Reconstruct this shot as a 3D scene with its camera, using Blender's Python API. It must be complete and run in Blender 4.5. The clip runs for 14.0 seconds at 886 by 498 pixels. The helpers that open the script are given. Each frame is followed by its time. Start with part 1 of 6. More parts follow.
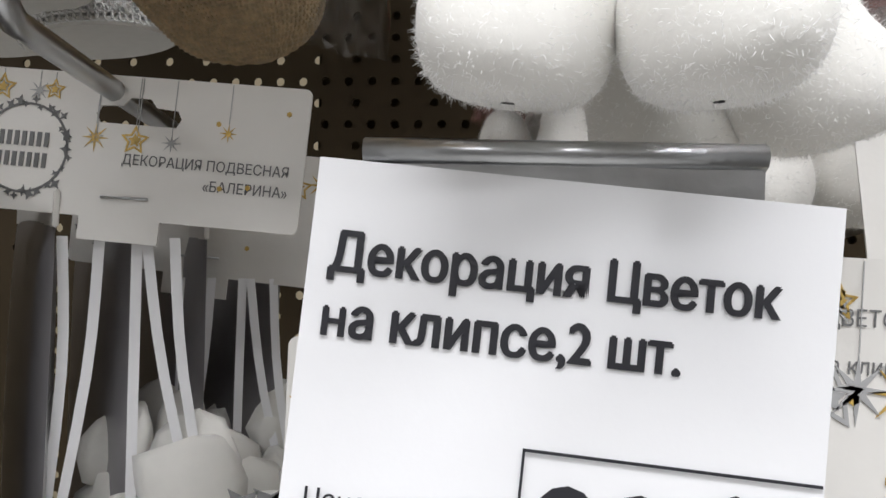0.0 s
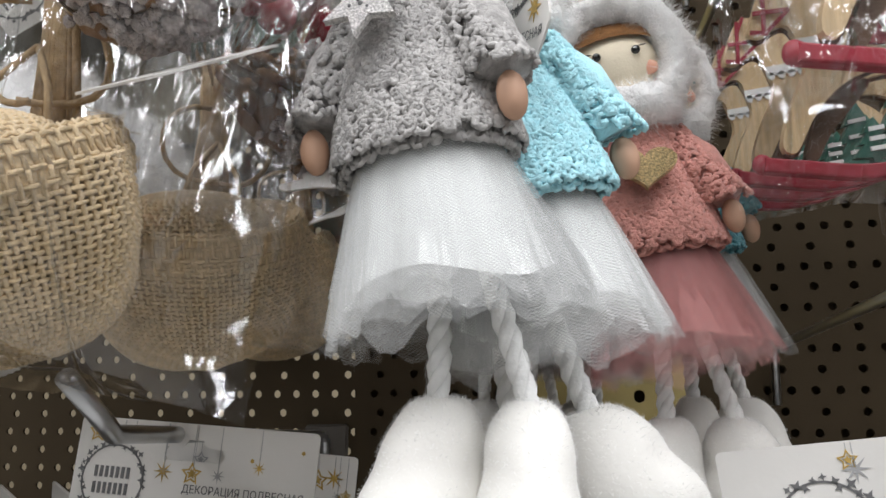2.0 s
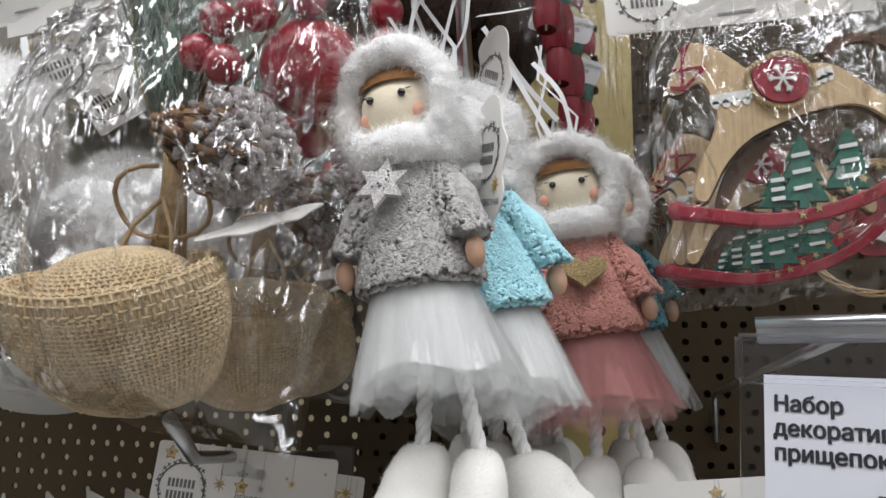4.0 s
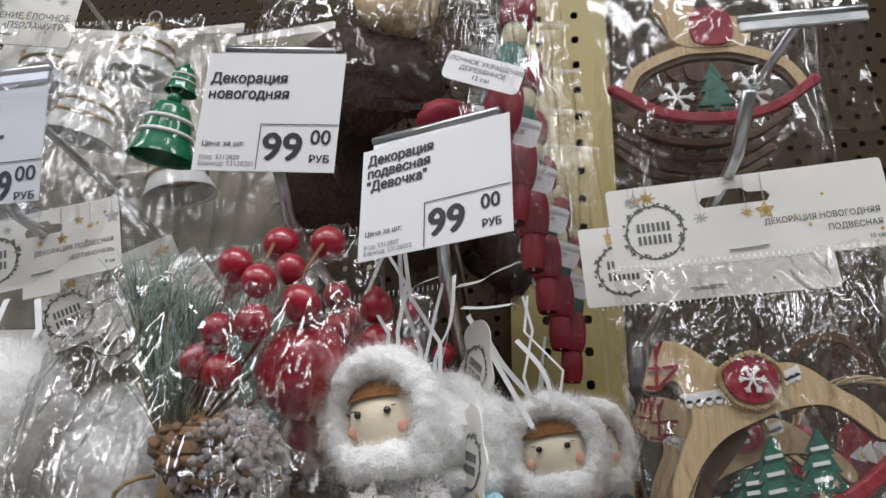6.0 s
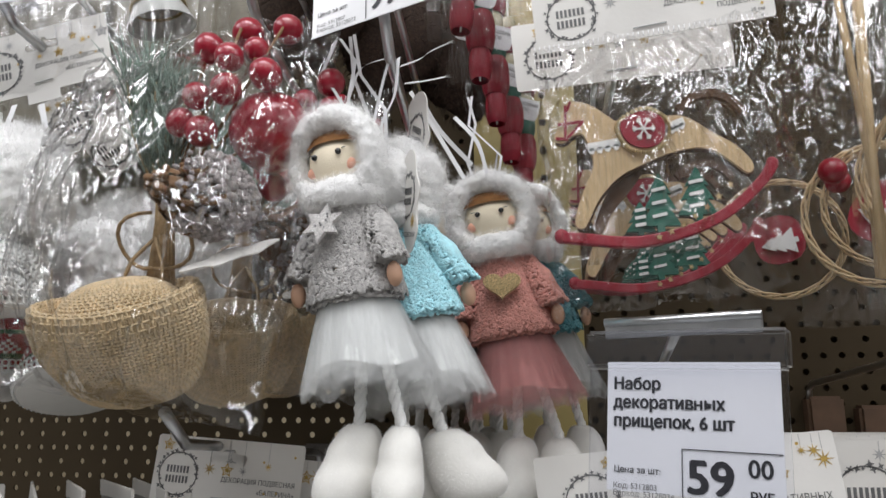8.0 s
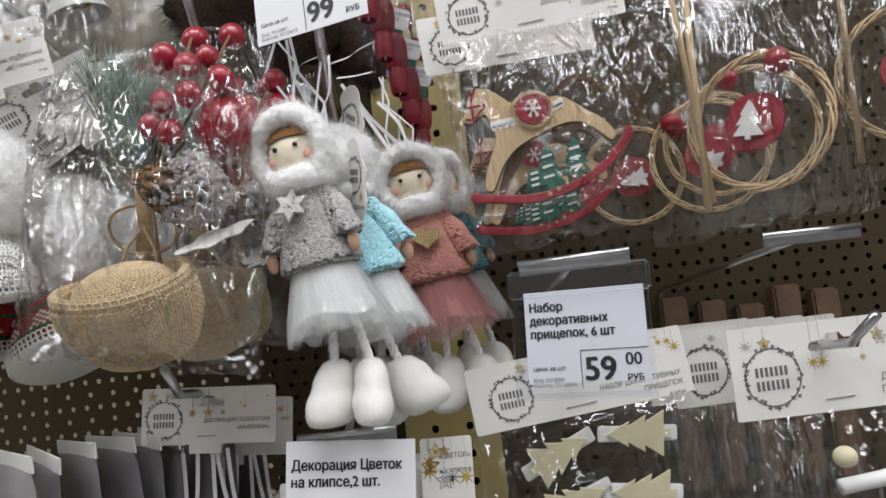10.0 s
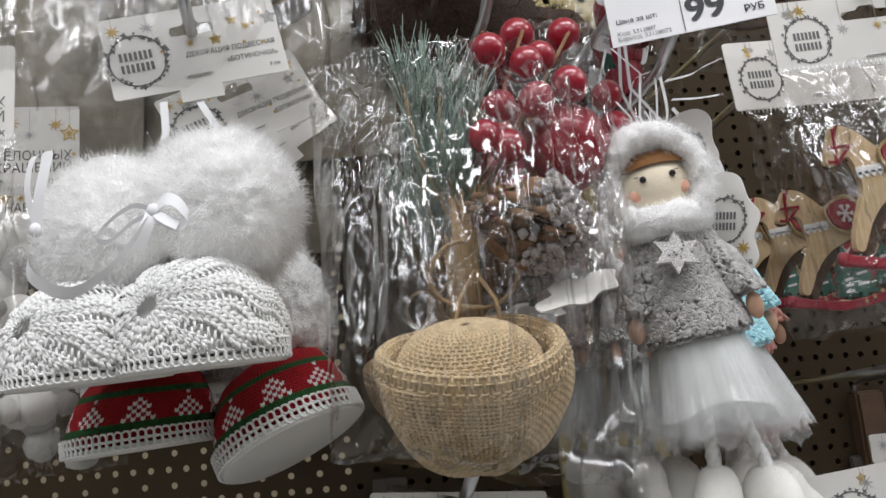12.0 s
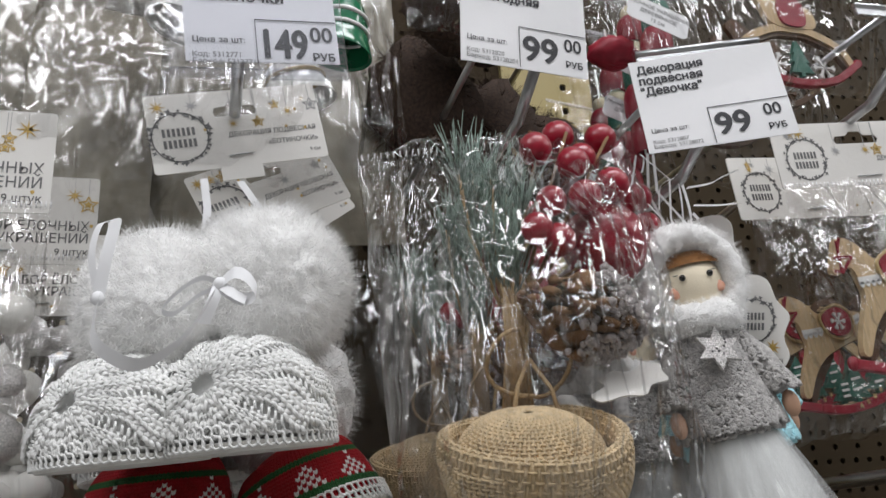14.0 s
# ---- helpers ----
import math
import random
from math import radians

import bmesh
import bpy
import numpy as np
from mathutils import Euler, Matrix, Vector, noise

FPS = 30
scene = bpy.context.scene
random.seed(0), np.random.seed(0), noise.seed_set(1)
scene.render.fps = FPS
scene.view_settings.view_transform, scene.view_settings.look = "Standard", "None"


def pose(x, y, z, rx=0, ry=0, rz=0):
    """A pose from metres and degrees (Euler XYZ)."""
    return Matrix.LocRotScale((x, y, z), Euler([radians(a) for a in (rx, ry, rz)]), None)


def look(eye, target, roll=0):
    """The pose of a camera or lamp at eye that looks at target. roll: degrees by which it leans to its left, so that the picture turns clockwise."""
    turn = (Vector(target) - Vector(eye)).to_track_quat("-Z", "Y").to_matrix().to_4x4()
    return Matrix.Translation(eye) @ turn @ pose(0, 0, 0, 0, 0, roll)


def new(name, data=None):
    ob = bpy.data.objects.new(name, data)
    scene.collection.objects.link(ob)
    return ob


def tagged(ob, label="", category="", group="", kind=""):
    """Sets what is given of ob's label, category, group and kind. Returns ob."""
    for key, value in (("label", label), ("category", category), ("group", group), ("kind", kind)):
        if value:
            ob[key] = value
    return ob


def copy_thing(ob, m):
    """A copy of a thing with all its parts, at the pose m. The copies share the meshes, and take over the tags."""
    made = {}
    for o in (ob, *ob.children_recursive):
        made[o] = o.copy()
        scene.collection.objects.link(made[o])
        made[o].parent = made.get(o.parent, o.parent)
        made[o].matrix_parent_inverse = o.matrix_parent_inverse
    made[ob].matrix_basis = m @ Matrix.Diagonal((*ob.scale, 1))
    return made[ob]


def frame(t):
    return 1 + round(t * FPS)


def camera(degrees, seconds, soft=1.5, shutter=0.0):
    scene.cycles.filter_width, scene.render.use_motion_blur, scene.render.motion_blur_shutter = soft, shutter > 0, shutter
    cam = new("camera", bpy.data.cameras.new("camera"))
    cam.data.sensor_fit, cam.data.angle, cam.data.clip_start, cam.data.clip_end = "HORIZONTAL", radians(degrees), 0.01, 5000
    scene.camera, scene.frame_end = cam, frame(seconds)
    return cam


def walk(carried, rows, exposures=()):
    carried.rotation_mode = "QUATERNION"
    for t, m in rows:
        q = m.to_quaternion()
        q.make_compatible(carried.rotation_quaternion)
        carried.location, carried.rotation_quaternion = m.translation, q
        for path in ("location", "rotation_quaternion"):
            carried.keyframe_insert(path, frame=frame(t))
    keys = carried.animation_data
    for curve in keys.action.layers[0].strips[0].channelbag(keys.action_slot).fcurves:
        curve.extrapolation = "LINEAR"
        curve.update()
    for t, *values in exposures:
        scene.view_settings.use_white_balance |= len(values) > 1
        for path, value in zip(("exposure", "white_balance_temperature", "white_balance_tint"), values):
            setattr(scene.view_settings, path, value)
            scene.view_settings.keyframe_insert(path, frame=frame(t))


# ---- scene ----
cam = camera(62.44, 14.0, soft=1.5)
PATH = [
    (0, (0.00328, 0.01984, 1.40088), (0.0175, 1.0197, 1.3993), 1.0),
    (0.5, (0.00466, -0.00541, 1.41724), (-0.0022, 0.9931, 1.4714), -0.0),
    (1, (0.01311, -0.01491, 1.43210), (-0.0102, 0.9798, 1.5323), -0.9),
    (1.5, (0.02194, -0.02800, 1.43869), (-0.0173, 0.9586, 1.5970), -0.5),
    (2, (0.02528, -0.03617, 1.45023), (-0.0334, 0.9481, 1.6171), -0.7),
    (4.3, (0.03555, -0.11394, 1.46322), (-0.0313, 0.8649, 1.6566), 1.2),
    (4.5, (0.03585, -0.11350, 1.46551), (-0.0240, 0.8627, 1.6738), 0.8),
    (4.7, (0.03723, -0.11641, 1.47443), (-0.0185, 0.8597, 1.6844), 0.5),
    (5, (0.03708, -0.10825, 1.50087), (-0.0355, 0.8522, 1.7697), 1.0),
    (5.5, (0.04157, -0.14319, 1.52569), (-0.0347, 0.8064, 1.8299), 0.9),
    (6, (0.04367, -0.13838, 1.52390), (-0.0345, 0.8083, 1.8366), 1.0),
    (6.5, (0.04809, -0.12346, 1.49999), (-0.0384, 0.8241, 1.8075), 1.2),
    (7, (0.05496, -0.11583, 1.47514), (-0.0355, 0.8398, 1.7553), 1.1),
    (7.5, (0.05664, -0.13082, 1.46050), (-0.0268, 0.8399, 1.6858), 0.7),
    (8, (0.06855, -0.16919, 1.45500), (-0.0086, 0.8076, 1.6548), -0.3),
    (8.2, (0.06404, -0.18100, 1.44991), (-0.0054, 0.7996, 1.6331), -0.8),
    (10.3, (0.02430, -0.24641, 1.46635), (0.1431, 0.7440, 1.5364), -6.6),
    (10.5, (-0.01137, -0.23877, 1.47696), (0.1161, 0.7513, 1.5353), -6.4),
    (11, (-0.08493, -0.20519, 1.48964), (0.0522, 0.7814, 1.5780), -5.4),
    (11.5, (-0.11178, -0.15979, 1.48738), (0.0537, 0.8154, 1.6345), -4.8),
    (12, (-0.12277, -0.13471, 1.47899), (0.0766, 0.8272, 1.6660), -4.3),
    (12.5, (-0.14516, -0.13401, 1.47889), (0.0910, 0.8068, 1.7218), -4.0),
    (13, (-0.15459, -0.12081, 1.47506), (0.1139, 0.8038, 1.7454), -3.7),
    (13.5, (-0.16138, -0.11929, 1.47551), (0.1247, 0.7929, 1.7688), -3.5),
    (14, (-0.16473, -0.12616, 1.47645), (0.1270, 0.7776, 1.7898), -3.3),
]
EXPO = [(0, 0.6), (1, 0.5), (2, 0.36), (4.5, -0.05), (5.3, -0.2), (6.3, -0.3), (7, -0.15), (8, 0.0), (10.5, 0.0), (12, -0.1), (14, -0.32)]
walk(cam, [(t, look(eye, target, roll)) for t, eye, target, roll in PATH], EXPO)

# ---- light: shop ceiling strips over the aisle ----
world = bpy.data.worlds.new("shop_air")
scene.world = world
world.use_nodes = True
world.node_tree.nodes["Background"].inputs[0].default_value = (0.86, 0.84, 0.88, 1)
world.node_tree.nodes["Background"].inputs[1].default_value = 0.04


def strip_lamp(x, y, watts, length=1.5, width=0.28):
    data = bpy.data.lights.new("ceiling_strip", "AREA")
    data.shape, data.size, data.size_y, data.energy = "RECTANGLE", length, width, watts
    data.color = (0.955, 0.963, 1.0)
    ob = new("ceiling_strip", data)
    ob.matrix_world = pose(x, y, 2.96, 0, 0, 0)
    tagged(ob, "long white fluorescent ceiling strip over the aisle", "lamp", "ceiling strips")


for lx in (-1.9, 0.1, 2.1):
    strip_lamp(lx, -0.60, 24)
    strip_lamp(lx, -1.90, 15)
strip_lamp(-0.9, 1.3, 6)


# ---- materials ----
def mat(name, colour, rough=0.5, metal=0.0, vary=0.08, scale=60, bump=0.0, bump_scale=200, sheen=0.0, coat=0.0, sub=0.0, stretch=(1, 1, 1), detail=4.0, spec=0.5):
    m = bpy.data.materials.new(name)
    m.use_nodes = True
    nt = m.node_tree
    b = nt.nodes["Principled BSDF"]
    b.inputs["Roughness"].default_value = rough
    b.inputs["Metallic"].default_value = metal
    b.inputs["Sheen Weight"].default_value = sheen
    b.inputs["Coat Weight"].default_value = coat
    b.inputs["Subsurface Weight"].default_value = sub
    b.inputs["Specular IOR Level"].default_value = spec
    if sub:
        b.inputs["Subsurface Radius"].default_value = (0.004, 0.003, 0.002)
        b.inputs["Subsurface Scale"].default_value = 0.5
    tc = nt.nodes.new("ShaderNodeTexCoord")
    mp = nt.nodes.new("ShaderNodeMapping")
    mp.inputs["Scale"].default_value = stretch
    nt.links.new(tc.outputs["Object"], mp.inputs[0])
    nz = nt.nodes.new("ShaderNodeTexNoise")
    nz.inputs["Scale"].default_value = scale
    nz.inputs["Detail"].default_value = detail
    nt.links.new(mp.outputs[0], nz.inputs[0])
    info = nt.nodes.new("ShaderNodeObjectInfo")
    ramp = nt.nodes.new("ShaderNodeMapRange")
    ramp.inputs["From Min"].default_value, ramp.inputs["From Max"].default_value = 0.25, 0.75
    ramp.inputs["To Min"].default_value, ramp.inputs["To Max"].default_value = 1 - vary, 1 + vary
    nt.links.new(nz.outputs[0], ramp.inputs[0])
    hsv = nt.nodes.new("ShaderNodeHueSaturation")
    hsv.inputs["Color"].default_value = (*colour, 1)
    nt.links.new(ramp.outputs[0], hsv.inputs["Value"])
    nt.links.new(hsv.outputs[0], b.inputs["Base Color"])
    if bump:
        n2 = nt.nodes.new("ShaderNodeTexNoise")
        n2.inputs["Scale"].default_value = bump_scale
        n2.inputs["Detail"].default_value = 6
        nt.links.new(mp.outputs[0], n2.inputs[0])
        bp = nt.nodes.new("ShaderNodeBump")
        bp.inputs["Strength"].default_value = bump
        bp.inputs["Distance"].default_value = 0.001
        nt.links.new(n2.outputs[0], bp.inputs["Height"])
        nt.links.new(bp.outputs[0], b.inputs["Normal"])
    return m


def grazing(nt, normal=None):
    """Gloss of a thin clear sheet, the same from both sides: 4 per cent face on, rising to all at a grazing look."""
    lw = nt.nodes.new("ShaderNodeLayerWeight")
    lw.inputs["Blend"].default_value = 0.5
    if normal:
        nt.links.new(normal, lw.inputs["Normal"])
    po = nt.nodes.new("ShaderNodeMath")
    po.operation = "POWER"
    po.inputs[1].default_value = 4.5
    nt.links.new(lw.outputs["Facing"], po.inputs[0])
    ad = nt.nodes.new("ShaderNodeMath")
    ad.operation = "MULTIPLY_ADD"
    ad.inputs[1].default_value, ad.inputs[2].default_value = 0.96, 0.04
    nt.links.new(po.outputs[0], ad.inputs[0])
    return ad.outputs[0]


def film_mat(name, slope=1.0, haze=0.03, rough=0.07, gain=1.6, most=0.34, size=1.0):
    """Clear crumpled cellophane: see-through, with gloss that breaks along long creases."""
    m = bpy.data.materials.new(name)
    m.use_nodes = True
    nt = m.node_tree
    nt.nodes.clear()
    out = nt.nodes.new("ShaderNodeOutputMaterial")
    tc = nt.nodes.new("ShaderNodeTexCoord")

    def value(scale, stretch, turn, detail=1.0, offset=0.0, bend=0.0):
        mp = nt.nodes.new("ShaderNodeMapping")
        mp.inputs["Scale"].default_value = (1.0, 1.0, stretch)
        mp.inputs["Rotation"].default_value = (0, turn, 0)
        mp.inputs["Location"].default_value = (offset, offset * 0.7, -offset)
        nt.links.new(tc.outputs["Object"], mp.inputs[0])
        nz = nt.nodes.new("ShaderNodeTexNoise")
        nz.inputs["Scale"].default_value, nz.inputs["Detail"].default_value = scale / size, detail
        nz.inputs["Distortion"].default_value = bend
        nt.links.new(mp.outputs[0], nz.inputs[0])
        return nz.outputs[0]

    def crease(v):
        """Sharp-backed folds: the distance of a noise from its middle."""
        off = nt.nodes.new("ShaderNodeMath")
        off.operation, off.inputs[1].default_value = "SUBTRACT", 0.5
        nt.links.new(v, off.inputs[0])
        ab = nt.nodes.new("ShaderNodeMath")
        ab.operation = "ABSOLUTE"
        nt.links.new(off.outputs[0], ab.inputs[0])
        return ab.outputs[0]

    # creases come in clusters, with smoother film between them
    patch = nt.nodes.new("ShaderNodeMapRange")
    patch.inputs["From Min"].default_value, patch.inputs["From Max"].default_value = 0.47, 0.66
    patch.inputs["To Min"].default_value, patch.inputs["To Max"].default_value = 0.10, 1.0
    nt.links.new(value(44, 0.5, 0.3, 1.0, 0.4), patch.inputs[0])
    total = None
    for v, k in ((crease(value(135, 0.085, 0.12, 1.0, 0.1, 0.2)), 0.0085 * slope), (crease(value(200, 0.13, -0.22, 0.0, 0.2, 0.1)), 0.0024 * slope), (crease(value(60, 0.30, 0.7, 0.0, 0.3, 0.3)), 0.0060 * slope)):
        mul = nt.nodes.new("ShaderNodeMath")
        mul.operation = "MULTIPLY_ADD"
        mul.inputs[1].default_value, mul.inputs[2].default_value = k, 0.0
        nt.links.new(v, mul.inputs[0])
        if total is not None:
            nt.links.new(total, mul.inputs[2])
        total = mul.outputs[0]
    rum = nt.nodes.new("ShaderNodeMath")
    rum.operation = "MULTIPLY"
    nt.links.new(total, rum.inputs[0])
    nt.links.new(patch.outputs[0], rum.inputs[1])
    soft = nt.nodes.new("ShaderNodeMath")
    soft.operation = "MULTIPLY_ADD"
    soft.inputs[1].default_value = 0.009 * slope
    nt.links.new(value(34, 0.7, -0.2, 1.0, 0.6), soft.inputs[0])
    nt.links.new(rum.outputs[0], soft.inputs[2])
    bp = nt.nodes.new("ShaderNodeBump")
    bp.inputs["Strength"].default_value, bp.inputs["Distance"].default_value = 1.0, 1.0
    nt.links.new(soft.outputs[0], bp.inputs["Height"])
    fr = grazing(nt, bp.outputs[0])
    mul = nt.nodes.new("ShaderNodeMath")
    mul.operation, mul.use_clamp = "MULTIPLY_ADD", True
    mul.inputs[1].default_value, mul.inputs[2].default_value = gain, haze
    nt.links.new(fr, mul.inputs[0])
    cap = nt.nodes.new("ShaderNodeMath")
    cap.operation = "MINIMUM"
    cap.inputs[1].default_value = most
    nt.links.new(mul.outputs[0], cap.inputs[0])
    tr = nt.nodes.new("ShaderNodeBsdfTransparent")
    gl = nt.nodes.new("ShaderNodeBsdfGlossy")
    gl.inputs["Roughness"].default_value = rough
    nt.links.new(bp.outputs[0], gl.inputs["Normal"])
    mx = nt.nodes.new("ShaderNodeMixShader")
    nt.links.new(cap.outputs[0], mx.inputs[0])
    nt.links.new(tr.outputs[0], mx.inputs[1])
    nt.links.new(gl.outputs[0], mx.inputs[2])
    nt.links.new(mx.outputs[0], out.inputs[0])
    return m


def tulle_mat(name, colour, cover=0.30):
    """Fine net: threads of the colour with open meshes between them."""
    m = bpy.data.materials.new(name)
    m.use_nodes = True
    nt = m.node_tree
    nt.nodes.clear()
    out = nt.nodes.new("ShaderNodeOutputMaterial")
    tc = nt.nodes.new("ShaderNodeTexCoord")
    vals = []
    for turn in (0.9, -0.9):
        mp = nt.nodes.new("ShaderNodeMapping")
        mp.inputs["Rotation"].default_value = (0, turn, 0)
        nt.links.new(tc.outputs["Object"], mp.inputs[0])
        w = nt.nodes.new("ShaderNodeTexWave")
        w.inputs["Scale"].default_value = 620
        w.inputs["Distortion"].default_value = 0.6
        w.inputs["Detail"].default_value = 0
        nt.links.new(mp.outputs[0], w.inputs[0])
        vals.append(w.outputs["Fac"])
    mxm = nt.nodes.new("ShaderNodeMath")
    mxm.operation = "MAXIMUM"
    nt.links.new(vals[0], mxm.inputs[0])
    nt.links.new(vals[1], mxm.inputs[1])
    rg = nt.nodes.new("ShaderNodeMapRange")
    rg.inputs["From Min"].default_value, rg.inputs["From Max"].default_value = 0.75, 0.98
    rg.inputs["To Min"].default_value, rg.inputs["To Max"].default_value = cover * 0.55, min(1, cover * 1.6)
    nt.links.new(mxm.outputs[0], rg.inputs[0])
    tr = nt.nodes.new("ShaderNodeBsdfTransparent")
    df = nt.nodes.new("ShaderNodeBsdfDiffuse")
    df.inputs[0].default_value = (*colour, 1)
    tl = nt.nodes.new("ShaderNodeBsdfTranslucent")
    tl.inputs[0].default_value = (*colour, 1)
    m1 = nt.nodes.new("ShaderNodeMixShader")
    m1.inputs[0].default_value = 0.35
    nt.links.new(df.outputs[0], m1.inputs[1])
    nt.links.new(tl.outputs[0], m1.inputs[2])
    m2 = nt.nodes.new("ShaderNodeMixShader")
    nt.links.new(rg.outputs[0], m2.inputs[0])
    nt.links.new(tr.outputs[0], m2.inputs[1])
    nt.links.new(m1.outputs[0], m2.inputs[2])
    nt.links.new(m2.outputs[0], out.inputs[0])
    return m


def fur_mat(name, colour, through_part=0.5):
    """Thin pale hair that lets part of the light through."""
    m = bpy.data.materials.new(name)
    m.use_nodes = True
    nt = m.node_tree
    nt.nodes.clear()
    out = nt.nodes.new("ShaderNodeOutputMaterial")
    nz = nt.nodes.new("ShaderNodeTexNoise")
    nz.inputs["Scale"].default_value = 220
    tc = nt.nodes.new("ShaderNodeTexCoord")
    nt.links.new(tc.outputs["Object"], nz.inputs[0])
    rg = nt.nodes.new("ShaderNodeMapRange")
    rg.inputs["To Min"].default_value, rg.inputs["To Max"].default_value = 0.9, 1.08
    nt.links.new(nz.outputs[0], rg.inputs[0])
    hs = nt.nodes.new("ShaderNodeHueSaturation")
    hs.inputs["Color"].default_value = (*colour, 1)
    nt.links.new(rg.outputs[0], hs.inputs["Value"])
    df, tl, mx = nt.nodes.new("ShaderNodeBsdfDiffuse"), nt.nodes.new("ShaderNodeBsdfTranslucent"), nt.nodes.new("ShaderNodeMixShader")
    for k in (df, tl):
        nt.links.new(hs.outputs[0], k.inputs[0])
    mx.inputs[0].default_value = through_part
    nt.links.new(df.outputs[0], mx.inputs[1])
    nt.links.new(tl.outputs[0], mx.inputs[2])
    nt.links.new(mx.outputs[0], out.inputs[0])
    return m


PAPER = mat("white_paper", (0.82, 0.82, 0.83), 0.35, vary=0.02, scale=40, bump=0.05, bump_scale=400, coat=0.15)
CARD = mat("cream_card", (0.80, 0.78, 0.74), 0.45, vary=0.03, scale=50, bump=0.06, bump_scale=500)
INK = mat("black_ink", (0.02, 0.02, 0.025), 0.5, vary=0.2)
GREYINK = mat("grey_ink", (0.16, 0.16, 0.16), 0.5, vary=0.2)
PALEINK = mat("pale_grey_ink", (0.42, 0.42, 0.42), 0.5, vary=0.2)
GOLD = mat("gold_foil_print", (0.62, 0.42, 0.12), 0.35, metal=0.3, vary=0.3, scale=900)
STEEL = mat("zinc_plated_steel", (0.55, 0.56, 0.57), 0.28, metal=1.0, vary=0.15, scale=120, bump=0.1, bump_scale=400, stretch=(1, 0.1, 1))
# the panel's cream where light reaches it, for the added strip
LITPANEL = mat("lit_cream_panel", (0.40, 0.32, 0.13), 0.45, vary=0.08, scale=14, bump=0.08, bump_scale=900)
# cream panel with its shade put into the colour: evenly dark brown
PANEL = mat("shaded_cream_panel", (0.050, 0.036, 0.020), 0.8, spec=0.15, vary=0.1, scale=14, bump=0.08, bump_scale=900)
DARKSTEEL = mat("dark_shelf_paint", (0.08, 0.07, 0.06), 0.5, vary=0.2)
FILM = film_mat("cellophane", slope=3.0, gain=2.4, haze=0.0, rough=0.035, most=0.42, size=1.9)
FILM_FLAT = film_mat("smooth_cellophane", slope=1.2, gain=1.0, haze=0.02, size=1.5)
FILM_DULL = film_mat("dull_plastic_film", slope=2.2, gain=1.2, haze=0.05, rough=0.13, size=2.3)
BURLAP = mat("burlap_jute", (0.68, 0.52, 0.31), 0.85, vary=0.25, scale=300, bump=0.5, bump_scale=1500, sheen=0.2)
JUTE = mat("jute_twine", (0.40, 0.28, 0.15), 0.9, vary=0.3, scale=400, bump=0.4, bump_scale=1500)
RED = mat("red_lacquer", (0.30, 0.005, 0.022), 0.30, vary=0.2, scale=80, bump=0.06, bump_scale=300, coat=0.6)
REDMATT = mat("red_painted_wood", (0.30, 0.012, 0.03), 0.5, vary=0.2, scale=200, bump=0.15)
GREEN = mat("green_paint", (0.03, 0.14, 0.10), 0.5, vary=0.2, scale=200, bump=0.1)
GREENGLOSS = mat("green_enamel", (0.01, 0.16, 0.07), 0.2, vary=0.15, coat=0.5)
NEEDLE = mat("frosted_pine_needles", (0.26, 0.34, 0.29), 0.7, vary=0.4, scale=500)
CONE = mat("pine_cone_wood", (0.20, 0.11, 0.05), 0.75, vary=0.35, scale=250, bump=0.4, bump_scale=900)
FROST = mat("grey_frost_flock", (0.44, 0.40, 0.39), 0.95, vary=0.3, scale=900, bump=0.8, bump_scale=2500)
WOOD = mat("pale_beech_ply", (0.60, 0.44, 0.25), 0.55, vary=0.18, scale=120, bump=0.12, bump_scale=300, stretch=(6, 1, 0.6))
# dark cut wood; also paints the shade on far legs and rear rockers
BURNT_SHADE = mat("burnt_wood_and_shade", (0.10, 0.055, 0.03), 0.7, vary=0.3)
GLITTER = mat("gold_glitter", (0.62, 0.47, 0.24), 0.3, metal=0.7, vary=0.6, scale=1800, bump=1.0, bump_scale=2500)
SILVERGLIT = mat("silver_glitter", (0.72, 0.70, 0.68), 0.35, metal=0.5, vary=0.5, scale=1800, bump=1.0, bump_scale=2500)
WHITEPAINT = mat("white_paint", (0.8, 0.8, 0.78), 0.5, vary=0.08)
FURWHITE = fur_mat("white_faux_fur", (0.97, 0.966, 0.955))
FURBASE = mat("white_fur_backing", (0.90, 0.895, 0.88), 0.95, vary=0.05, scale=300, bump=0.6, bump_scale=1400, sheen=0.4)
FELT = mat("white_felt", (0.80, 0.785, 0.74), 0.95, vary=0.03, scale=200, bump=0.12, bump_scale=900, sheen=0.4)
YARN = mat("white_yarn", (0.90, 0.90, 0.88), 0.9, vary=0.08, scale=300, bump=0.4, bump_scale=1600)
REDYARN = mat("red_yarn", (0.36, 0.006, 0.012), 0.9, vary=0.2, scale=300, bump=0.5, bump_scale=1400)
GREENYARN = mat("green_yarn", (0.02, 0.10, 0.025), 0.9, vary=0.2, scale=300, bump=0.5, bump_scale=1400)
SATIN = mat("white_satin_ribbon", (0.88, 0.88, 0.89), 0.5, vary=0.04, coat=0.1)
SKIN = mat("cream_doll_cloth", (0.86, 0.76, 0.58), 0.8, vary=0.05, bump=0.2, bump_scale=1200)
BLUSH = mat("pink_blush_cloth", (0.80, 0.42, 0.30), 0.8, vary=0.1)
HANDWOOD = mat("tan_wooden_bead", (0.55, 0.33, 0.22), 0.6, vary=0.1)
BROWNHAIR = mat("brown_felt_hair", (0.24, 0.11, 0.035), 0.95, vary=0.3, scale=900, bump=0.5, bump_scale=2000)
